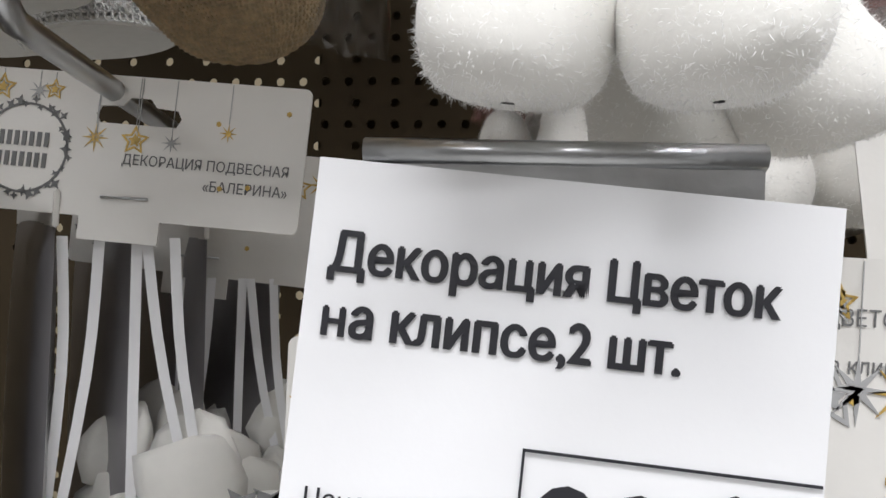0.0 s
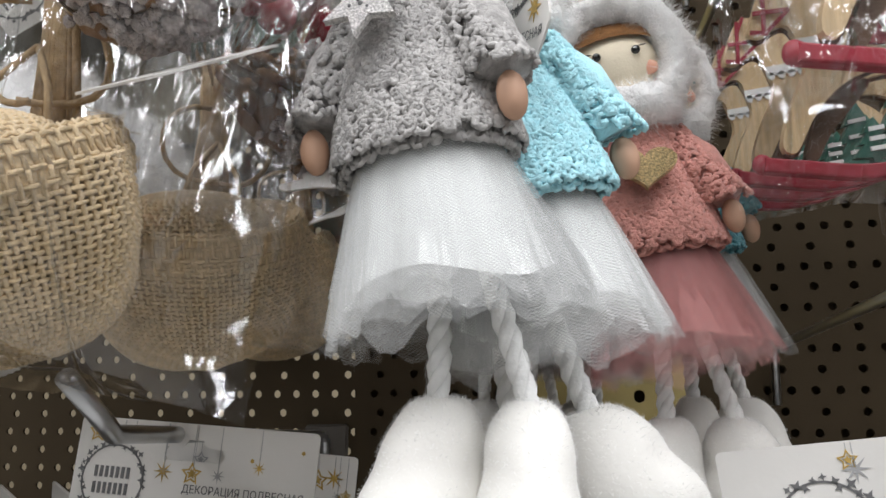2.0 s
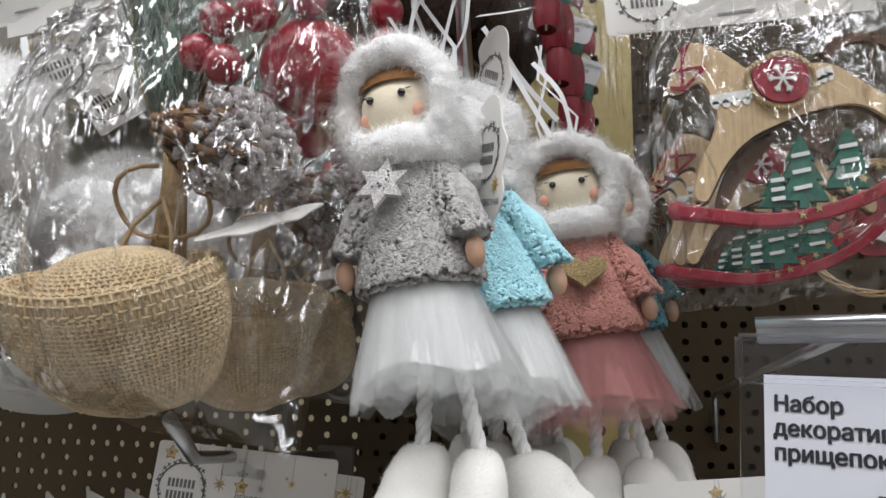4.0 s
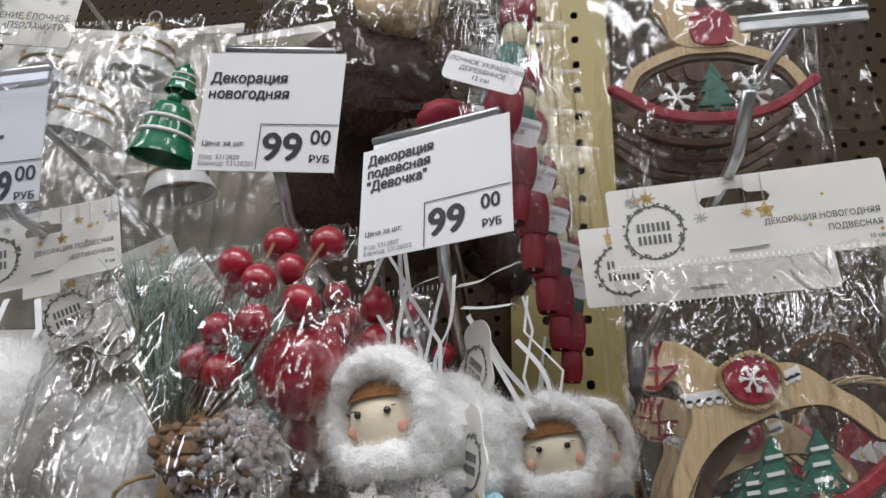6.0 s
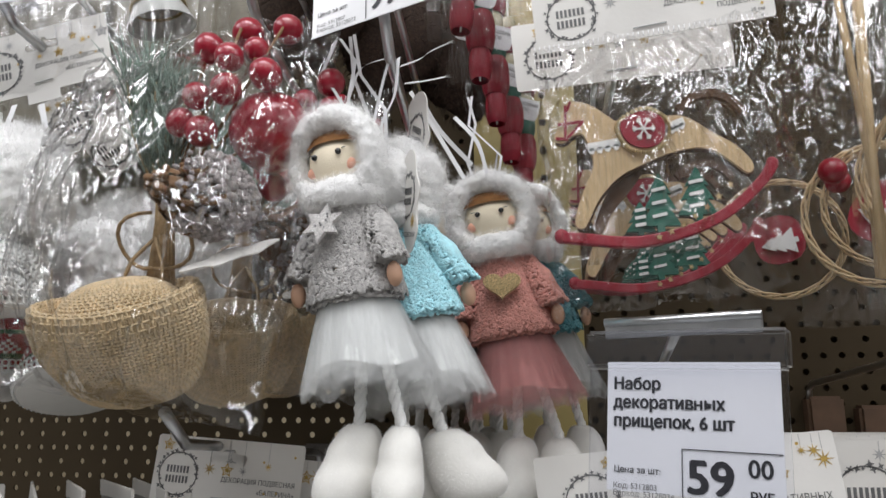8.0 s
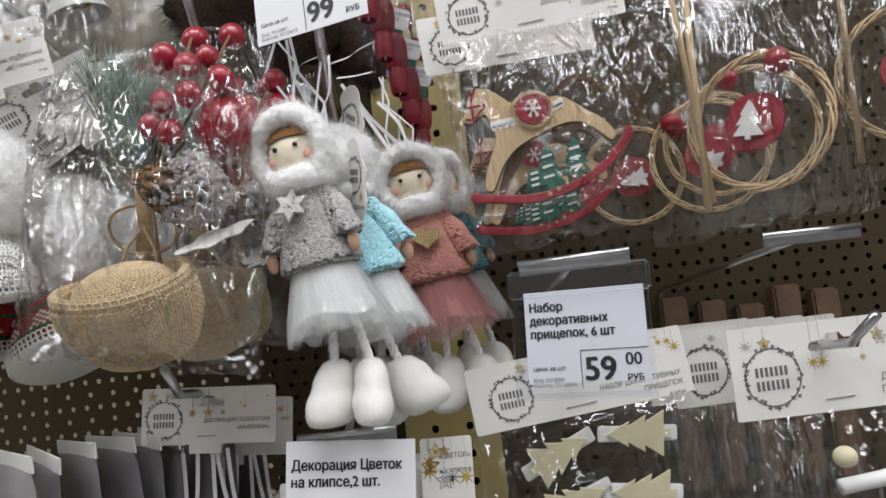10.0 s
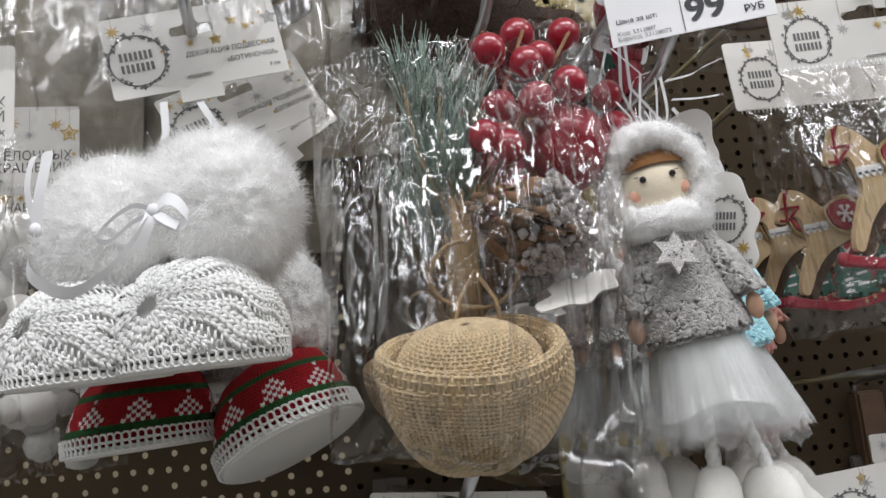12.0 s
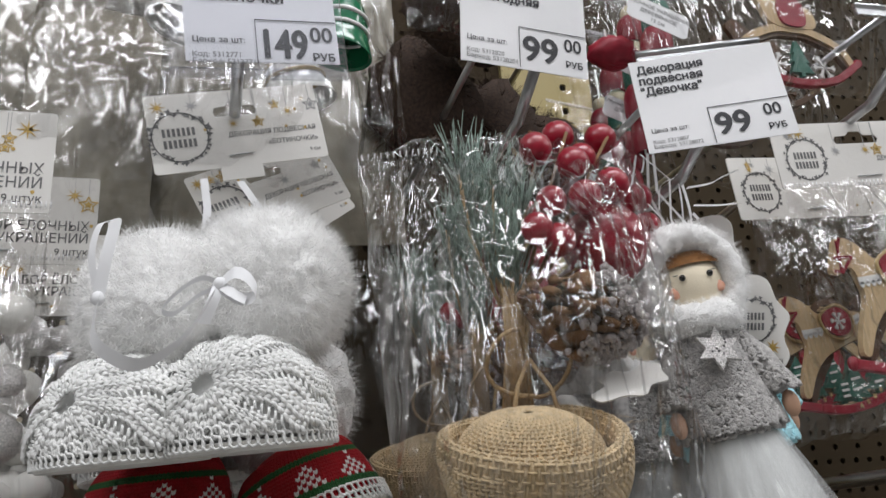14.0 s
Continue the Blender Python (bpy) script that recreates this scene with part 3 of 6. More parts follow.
def wreath(b, cx, cz, r, y, rnd):
    """The round leafy emblem, with two plain bars in the middle."""
    for k in range(34):
        a = 2 * math.pi * k / 34 + rnd.uniform(-0.05, 0.05)
        rr = r * rnd.uniform(0.90, 1.10)
        b.plate([star(cx + rr * math.cos(a), cz + rr * math.sin(a), r * rnd.uniform(0.07, 0.15), 0.4, 4, a)], 0.0001, GREYINK, pose(0, y, 0))
    ring = [(cx + r * math.cos(2 * math.pi * k / 40), cz + r * math.sin(2 * math.pi * k / 40)) for k in range(40)]
    inner = [(cx + r * 0.95 * math.cos(2 * math.pi * k / 40), cz + r * 0.95 * math.sin(2 * math.pi * k / 40)) for k in range(40)]
    b.plate([ring, inner], 0.0001, GREYINK, pose(0, y, 0))
    for dz, hw in ((0.2, 0.60), (-0.26, 0.60)):
        n = 7
        for k in range(n):
            x = cx - hw * r + 2 * hw * r * k / n
            b.plate([[(x, cz + (dz - 0.16) * r), (x + hw * r * 0.17, cz + (dz - 0.16) * r), (x + hw * r * 0.17, cz + (dz + 0.16) * r), (x, cz + (dz + 0.16) * r)]], 0.0001, GREYINK, pose(0, y, 0))


def header_card(tl, tr, bl, lines, parent=None, slot=0.5, logo=0.19, align=0.96, text_z=-0.62, size=0.13, label="", seed=1, tab=False, name="header_card"):
    """A printed hang card with a slot, gold and grey stars, an emblem and the goods' name."""
    m, w, h = corner(tl, tr, bl)
    rnd = random.Random(seed)
    root = part(name, Build().plate([rounded(0, -h, w, 0, 0.0015)] + ([[(slot * w + x * w, z * h) for x, z in ((-0.115, -0.34), (-0.04, -0.34), (0.0, -0.34), (0.04, -0.34), (0.115, -0.34), (0.128, -0.28), (0.115, -0.22), (0.05, -0.21), (0.03, -0.15), (-0.03, -0.15), (-0.05, -0.21), (-0.115, -0.22), (-0.128, -0.28))]] if slot else []), 0.0005, CARD, pose(0, 0, 0)), parent)
    root.matrix_world = m
    if label:
        tagged(root, label)
    y = -0.0004
    b, g = Build(), Build()
    for k in range(9):
        x, z = rnd.uniform(0.04, 0.96), rnd.uniform(-0.42, -0.12)
        if slot and abs(x - slot) < 0.16:
            z = -0.45
        if logo and abs(x - logo) < 0.13:
            z = rnd.uniform(-0.2, -0.12)
        r = h * rnd.uniform(0.05, 0.11)
        tgt = g if k % 3 else b
        ink = GOLD if k % 3 else PALEINK
        out = star(x * w, z * h, r, 0.5, 5 if k % 2 else 6)
        tgt.plate([out, star(x * w, z * h, r * 0.72, 0.5, 5 if k % 2 else 6)] if k % 2 else [star(x * w, z * h, r, 0.25, 8)], 0.0001, ink, pose(0, y, 0))
        if k % 2:
            tgt.plate([star(x * w, z * h, r * 0.45, 0.5, 5)], 0.0001, ink, pose(0, y, 0))
        b.box((x * w - 0.00008, y - 0.0001, z * h + r), (x * w + 0.00008, y, -0.0004), PALEINK)
    for k in range(10):
        x, z = rnd.uniform(0.03, 0.97) * w, rnd.uniform(-0.9, -0.1) * h
        if logo and abs(x - logo * w) < 0.14 * w or slot and abs(x - slot * w) < 0.15 * w:
            continue
        g.plate([star(x, z, h * 0.02, 0.8, 6)], 0.0001, GOLD, pose(0, y, 0))
    part("gold_print", g, root, "gold printed stars", "stuff")
    part("grey_print", b, root, "grey printed stars", "stuff")
    if logo:
        b = Build()
        wreath(b, logo * w, -0.56 * h, h * 0.32, y, rnd)
        part("emblem", b, root, "round grey leafy emblem")
    if lines:
        b = Build()
        for k, line in enumerate(lines):
            b.text(line, h * size * (0.75 if line[0].isdigit() else 1), GREYINK, pose(align * w, y, (text_z - 0.14 * k) * h), "RIGHT", 0.00002, 0.92)
        part("lettering", b, root)
    b = Build()
    b.tube([(0.42 * w, y - 0.0003, -0.86 * h), (0.56 * w, y - 0.0003, -0.85 * h)], 0.0003, STEEL, 5)
    part("staple", b, root)
    if tab:
        b = Build().box((0.36 * w, -0.0003, -1.16 * h), (0.60 * w, 0.0002, -h), CARD)
        part("tab", b, root)
    return root


# ---- cellophane bags ----
def film(parent, tl, tr, bl, br, bulge, material, seed=0, n=44, fold=0.003, name="film", label="", back=False, creases=10):
    """One wall of a bag: a swelling sheet with soft waves and sharp creases that run mostly down its length."""
    tl, tr, bl, br = (Vector(p) for p in (tl, tr, bl, br))
    nrm = (tr - tl).cross(bl - tl).normalized()
    if nrm.y > 0:
        nrm = -nrm
    if back:
        nrm = -nrm
    off = Vector((seed * 7.3, seed * 3.1, seed))
    rnd = random.Random(seed * 31 + 7)
    wide, tall = (tr - tl).length, (tl - bl).length
    lines = []
    for _ in range(creases):
        a = rnd.gauss(0.12, 0.32) if rnd.random() < 0.75 else rnd.uniform(0.5, 1.6)
        lines.append((rnd.uniform(0.02, 0.98) * wide, rnd.uniform(0.05, 0.95) * tall, math.cos(a), math.sin(a), rnd.uniform(0.0022, 0.0055), rnd.uniform(0.012, 0.040), rnd.choice((-0.6, 1, 1)) * rnd.uniform(0.25, 0.75) * fold))

    def fn(u, v):
        p = bl.lerp(br, u).lerp(tl.lerp(tr, u), v)
        e = (math.sin(math.pi * u) * math.sin(math.pi * min(1, v * 1.1 if v < 0.5 else v))) if 0 < u < 1 and 0 < v < 1 else 0
        e = max(e, 0) ** 0.55
        d = bulge * e * (1.15 - 0.5 * v)
        q = Vector((u * 7, v * 2.2, 0)) + off
        d += fold * (noise.noise(q) + 0.6 * (1 - 2 * abs(noise.noise(q * 2.1))) + 0.35 * (1 - 2.2 * abs(noise.noise(Vector((u * 16 + v * 5, v * 5, 3)) + off))))
        for cx, cz, ca, sa, half, reach, high in lines:
            x, z = u * wide - cx, v * tall - cz
            across = abs(x * ca - z * sa)
            if across < half:
                along = (x * sa + z * ca) / reach
                if abs(along) < 1:
                    d += high * (1 - across / half) * (1 - along * along)
        wob = Vector((noise.noise(Vector((v * 5, 9, 0)) + off), 0, noise.noise(Vector((u * 5, 4, 2)) + off))) * 0.003
        return p + nrm * d + wob
    b = Build().grid(fn, n, n, material)
    if parent is not None:
        inv = parent.matrix_world.inverted()
        b.v = [tuple(inv @ Vector(p)) for p in b.v]
    return part(name, b, parent, label)


def bag(tl, tr, bl, br, front, rear, label, seed, material=None, rear_film=True, category="bag", fold=0.003):
    root = thing("cellophane_bag", Matrix.Translation(bl), label, category, "cellophane bags")
    hero = material is None
    film(root, tl, tr, bl, br, front, material or FILM, seed, n=110 if hero else 44, fold=fold, name="front_film", creases=46 if hero else 12)
    if rear_film:
        film(root, tl, tr, bl, br, rear, FILM_FLAT, seed + 5, n=24, name="rear_film", back=True)
    inv = root.matrix_world.inverted()
    b = Build()
    a, c = inv @ Vector(tl), inv @ Vector(tr)
    n = 46
    for k in range(n):
        p = a.lerp(c, (k + 0.5) / n)
        d = (c - a).normalized() * 0.0005
        b.tube([p + Vector((0, -0.0006, -0.0012)), p + Vector((0, -0.0006, 0.0012))], 0.00022, SATIN, 4)
    part("ribbed_seal", b, root, "finely ribbed clear heat seal")
    return root


# ---- dolls: each one plain mesh ----
def doll(name, m, wool, tulle, badge=None, ribbon=0.055, label="", seed=1, fine=1.0, fur_hood=False):
    rnd = random.Random(seed)
    b = Build()
    white = TULLEWHITE if tulle is None else tulle

    def shell(fn, n, side=1):
        """Random points and normals on a surface fn(u, v)."""
        out = []
        for _ in range(int(n * fine)):
            u, v = rnd.random(), rnd.random()
            p = Vector(fn(u, v))
            nr = (Vector(fn(u + 0.01, v)) - p).cross(Vector(fn(u, min(v + 0.01, 1.01))) - p)
            out.append((p, nr.normalized() * side if nr.length else Vector((0, 0, 1))))
        return out

    def pile(fn, amp=0.0013, scale=300):
        """The surface with the uneven lumps of a short dense pile."""
        def out(u, v):
            p = Vector(fn(u, v))
            nr = (Vector(fn(u + 0.01, v)) - p).cross(Vector(fn(u, v + 0.01)) - p)
            nr = nr.normalized() if nr.length else Vector((0, 0, 1))
            return p + nr * amp * (noise.noise(p * scale + Vector((seed, 0, 0))) + 0.5 * noise.noise(p * scale * 2.3))
        return out

    # felt boots
    for s in (-1, 1):
        x = s * 0.0090
        swing = Matrix.Translation((0, 0, 0.06)) @ Matrix.Rotation(radians(10), 4, "Y") @ Matrix.Translation((0.0095, 0, -0.066))

        def boot(u, v, x=x, s=s, swing=swing):
            a, th = 6.2832 * u, 3.1416 * min(max(v, 0.001), 0.999)
            z = 0.0163 - 0.0163 * math.cos(th)
            t, k = z / 0.0326, math.sin(th) ** 0.5
            k *= 1 - 0.10 * math.exp(-((t - 0.56) / 0.13) ** 2) * (math.sin(a) < 0.3)
            sx, sy = (0.0132 - 0.0040 * t) * k * math.cos(a), (0.0164 - 0.0072 * t) * k * math.sin(a) - 0.0058 + 0.0082 * t
            sx += 0.0007 * noise.noise(Vector((sx * 90, sy * 90, z * 90 + seed + s)))
            return swing @ Vector((x + sx * 0.86 - s * sy * 0.25, sy * 0.9, 0.002 + z * 0.90))
        b.grid(boot, 34, 22, FELT, True)
        b.blades(shell(boot, 5000), 0.0009, 0.00004, FURWHITE, 0, rnd, 0.8)
        # twisted cord leg
        for k in range(3):
            pts = []
            for i in range(22):
                t = i / 21
                a = 2 * math.pi * (k / 3 + t * 3.2)
                pts.append((swing @ Vector((x + 0.0012 * math.cos(a), 0.002, 0.029))).lerp(Vector((x * 0.3 + 0.003 + 0.0012 * math.cos(a), 0.003 + 0.0012 * math.sin(a), 0.064)), t) + Vector((0, 0.0012 * math.sin(a), 0)))
            b.tube(pts, 0.0013, YARN, 6)
    # skirt: a soft core and three layers of pleated net
    core = mat_core(tulle)
    b.grid(lambda u, v: ((0.0198 - 0.0078 * v) * math.cos(6.2832 * u) * (1 + 0.05 * math.sin(37 * u)), (0.0180 - 0.0080 * v) * math.sin(6.2832 * u) * (1 + 0.05 * math.sin(41 * u)), 0.0455 + 0.0305 * v + 0.002 * math.sin(19 * u) * (1 - v)), 90, 8, core, True)
    for layer, (rb, zb, pl) in enumerate(((0.0212, 0.0440, 29), (0.0226, 0.0405, 21), (0.0242, 0.0385, 17), (0.0254, 0.0365, 13))):
        ph = rnd.uniform(0, 6)

        def skirt(u, v, rb=rb, zb=zb, pl=pl, ph=ph, layer=layer):
            a = 6.2832 * u
            w = (1 - v)
            r = (0.0125 + (rb - 0.0125) * w ** 0.8) * (1 + 0.05 * w * math.sin(pl * a + ph + 2.5 * noise.noise(Vector((math.cos(a) * 2, math.sin(a) * 2, seed + 9)))) + 0.26 * w * noise.noise(Vector((math.cos(a) * 1.6, math.sin(a) * 1.6, layer + seed))))
            rag = 0.0050 * noise.noise(Vector((math.cos(a) * 3.2, math.sin(a) * 3.2, layer * 3 + seed))) * w ** 2 + 0.0012 * noise.noise(Vector((a * 25, layer, seed))) * w
            return (r * math.cos(a), r * math.sin(a) * 0.9, zb + (0.076 - zb) * v + rag)
        b.grid(skirt, 170, 14, white if layer < 2 else (TULLEPINKHAZE if tulle is TULLEPINK else TULLEHAZE), True)
        b.blades([(Vector(skirt(k / 500, 0.02)), Vector((0, 0, -1))) for k in range(260)], 0.0020, 0.00003, white, 0.2, rnd, 0.6)
    # coat with looped wool
    def coat(u, v):
        a = 6.2832 * u
        r = 0.0191 - 0.0098 * max(v, 0) ** 1.15 - 0.002 * (v < 0.03)
        return (r * math.cos(a), 0.86 * r * math.sin(a), 0.0695 + 0.040 * v)
    b.grid(coat, 40, 12, wool, True)

    def loops(roots, size):
        for p, nr in roots:
            q = nr.orthogonal().normalized()
            q.rotate(Matrix.Rotation(rnd.uniform(0, 6.28), 3, nr))
            t = nr.cross(q)
            r = size * rnd.uniform(0.7, 1.3)
            pts = [p + nr * (0.0003 + r * 0.5 * abs(math.sin(1.2 * k))) + q * r * math.cos(1.15 * k) + t * r * math.sin(1.15 * k) for k in range(5)]
            b.tube(pts, size * 0.72, wool, 4)
    loops(shell(coat, 5200), 0.00090)
    for s in (-1, 1):
        base, hand = Vector((s * 0.0090, 0, 0.1045)), Vector((s * 0.0195, -0.007, 0.0815))
        b.tube([base, base.lerp(hand, 0.5) + Vector((s * 0.002, 0, 0.001)), hand], [0.0048, 0.0056, 0.0056], wool, 12)

        def arm(u, v, base=base, hand=hand):
            p = base.lerp(hand, v)
            return (p.x + 0.0056 * math.cos(6.2832 * u), p.y + 0.0056 * math.sin(6.2832 * u), p.z)
        loops(shell(arm, 420, -1), 0.001)
        b.ell(hand + Vector((s * 0.001, -0.001, -0.0055)), (0.0029, 0.0029, 0.0048), HANDWOOD, 12, 8)
    # scarf
    def ring(u, v):
        a, c = 6.2832 * u, 6.2832 * v
        k = 1 + 0.20 * noise.noise(Vector((math.cos(a) * 2, math.sin(a) * 2, seed)))
        return ((0.0098 + 0.0064 * k * math.cos(c)) * math.cos(a), (0.0098 + 0.0058 * k * math.cos(c)) * math.sin(a) - 0.001, 0.1115 + 0.0056 * k * math.sin(c))
    b.grid(pile(ring), 80, 28, FURBASE, True)
    b.blades(shell(ring, 6500), 0.0036, 0.00006, FURWHITE, 0.15, rnd, 0.75)
    # head, hair, hood
    hz = 0.1255
    b.ell((0, -0.001, hz), (0.0128, 0.0122, 0.0135), SKIN, 28, 18)
    for s in (-1, 1):
        b.ell((s * 0.0052, -0.0124, hz + 0.0012), 0.00125, BLACKBEAD, 10, 8)
        b.ell((s * 0.0083, -0.0093, hz - 0.0035), (0.0024, 0.0012, 0.0022), BLUSH, 10, 8)
        b.ell((s * 0.0072, -0.0116, hz + 0.0026), (0.0011, 0.0003, 0.0002), BLACKBEAD, 6, 5)
    hair = lambda u, v: (0.0140 * math.sin((u - 0.5) * 2.3), -0.001 - 0.0136 * math.cos((u - 0.5) * 2.3) * math.cos(0.45 + 0.55 * v), hz + 0.0147 * math.sin(0.42 + 0.55 * v) * (0.75 + 0.25 * math.cos((u - 0.5) * 2.3)))
    b.grid(hair, 20, 6, BROWNHAIR)
    b.blades(shell(hair, 500), 0.0015, 0.00005, BROWNHAIR, 0, rnd, 0.8)
    hood = lambda u, v: (0.0158 * math.cos(6.2832 * u) * math.sin(3.1416 * v * 0.70 + 0.02), 0.003 + 0.0155 * math.cos(3.1416 * v * 0.70 + 0.02), hz + 0.001 + 0.0165 * math.sin(6.2832 * u) * math.sin(3.1416 * v * 0.70 + 0.02))
    b.grid(pile(hood) if fur_hood else hood, 80 if fur_hood else 32, 36 if fur_hood else 12, FURBASE if fur_hood else wool, True)
    if fur_hood:
        b.blades(shell(hood, 3000), 0.0034, 0.00006, FURWHITE, 0.1, rnd, 0.7)
    else:
        loops(shell(hood, 900), 0.0011)
    def trim(u, v):
        a, c = 6.2832 * u, 6.2832 * v
        k = 1 + 0.30 * max(math.sin(a), 0) ** 2 + 0.30 * noise.noise(Vector((math.cos(a) * 2, math.sin(a) * 2, seed + 4)))
        return ((0.0160 + 0.0044 * k * math.cos(c)) * math.cos(a), -0.0040 + 0.0072 * k * math.sin(c), hz + 0.0008 + (0.0172 + 0.0044 * k * math.cos(c)) * math.sin(a))
    b.grid(pile(trim), 110, 30, FURBASE, True)
    b.blades(shell(trim, 11000, -1), 0.0044, 0.00006, FURWHITE, 0.05, rnd, 0.75)
    if badge == "star":
        b.plate([star(0, 0, 0.0085, 0.52, 6)], 0.0014, SILVERGLIT, pose(-0.002, -0.0165, 0.0985, -18, 12, 0))
        for k in range(9):
            b.ell((-0.002 + rnd.uniform(-0.003, 0.003), -0.0176, 0.0985 + rnd.uniform(-0.003, 0.003)), 0.0004, GREYINK, 6, 5)
    if badge == "heart":
        pts = [(0.0080 * math.sin(t) ** 3, 0.0070 * (0.81 * math.cos(t) - 0.31 * math.cos(2 * t) - 0.125 * math.cos(3 * t) - 0.06 * math.cos(4 * t))) for t in [2 * math.pi * k / 30 for k in range(30)]]
        b.plate([pts], 0.0016, GLITTER, pose(0, -0.0172, 0.092, -16, 8, 0))
    # hanging ribbon
    for s in (-1, 1) if seed < 4 else ():
        b.ribbon([(s * 0.0035, 0.004, hz + 0.013), (s * 0.0045 + 0.005 * math.sin(2.3 * seed + s), 0.004, hz + 0.013 + ribbon * 0.35), (s * 0.003 - 0.006 * math.cos(1.7 * seed + s), 0.005, hz + 0.013 + ribbon * 0.7), (s * 0.001, 0.008, hz + 0.013 + ribbon)], 0.0014, (0.8, 0.6, 0), SATIN)
    ob = part(name, b)
    ob.matrix_world = m
    return tagged(ob, label, "doll", "hanging dolls")


CORES = {}


def mat_core(tulle):
    key = "pink" if tulle is TULLEPINK else "white"
    if key not in CORES:
        CORES[key] = mat(key + "_net_lining", (0.76, 0.42, 0.40) if key == "pink" else (0.92, 0.93, 0.92), 0.95, vary=0.06, scale=250, bump=0.3, bump_scale=1200, sheen=0.3)
    return CORES[key]


# ---- potted arrangement ----
def weave(b, fn, nu, nv, material, r=0.0006, amp=0.0006, seed=0):
    """Threads woven over and under along u and v of a closed surface fn(u, v) -> point, normal."""
    for j in range(nv + 1):
        pts = []
        for i in range(nu):
            p, n = fn((i + 0.5) / nu, min(j / nv, 1.0))
            pts.append(p + n * amp * (1 if (i + j) % 2 else -1))
        k = r * (1 + 0.35 * noise.noise(Vector((j * 1.7, seed, 0))))
        b.tube(pts, k, material, 5, True)
    for i in range(nu):
        pts = []
        for j in range(nv + 1):
            p, n = fn((i + 0.5) / nu, j / nv)
            pts.append(p - n * amp * (1 if (i + j) % 2 else -1))
        k = r * (1 + 0.35 * noise.noise(Vector((i * 1.3, seed, 5))))
        b.tube(pts, k, material, 5)


def surface(fn):
    def out(u, v):
        p = Vector(fn(u, v))
        a, c = Vector(fn(u + 0.004, v)) - Vector(fn(u - 0.004, v)), Vector(fn(u, v + 0.01)) - Vector(fn(u, v - 0.01))
        n = a.cross(c)
        return p, (n.normalized() if n.length > 1e-12 else Vector((0, 0, 1)))
    return out


def cone_scale():
    b = Build()
    b.grid(lambda u, v: ((u - 0.5) * 0.0075 * math.sin(math.pi * min(0.25 + 0.62 * v, 1)) * 1.1, -0.0095 * v, 0.0022 * v * v + 0.0009 * math.cos(6.28 * (u - 0.5)) * v), 5, 5, CONE)
    b.grid(lambda u, v: ((u - 0.5) * 0.0075 * math.sin(math.pi * min(0.25 + 0.62 * v, 1)) * 1.1, -0.0095 * v, -0.0009 + 0.0018 * v * v), 5, 3, CONE)
    b.ell((0, -0.0086, 0.0022), (0.0024, 0.0012, 0.0011), CONE, 8, 5)
    return b.mesh("scale")


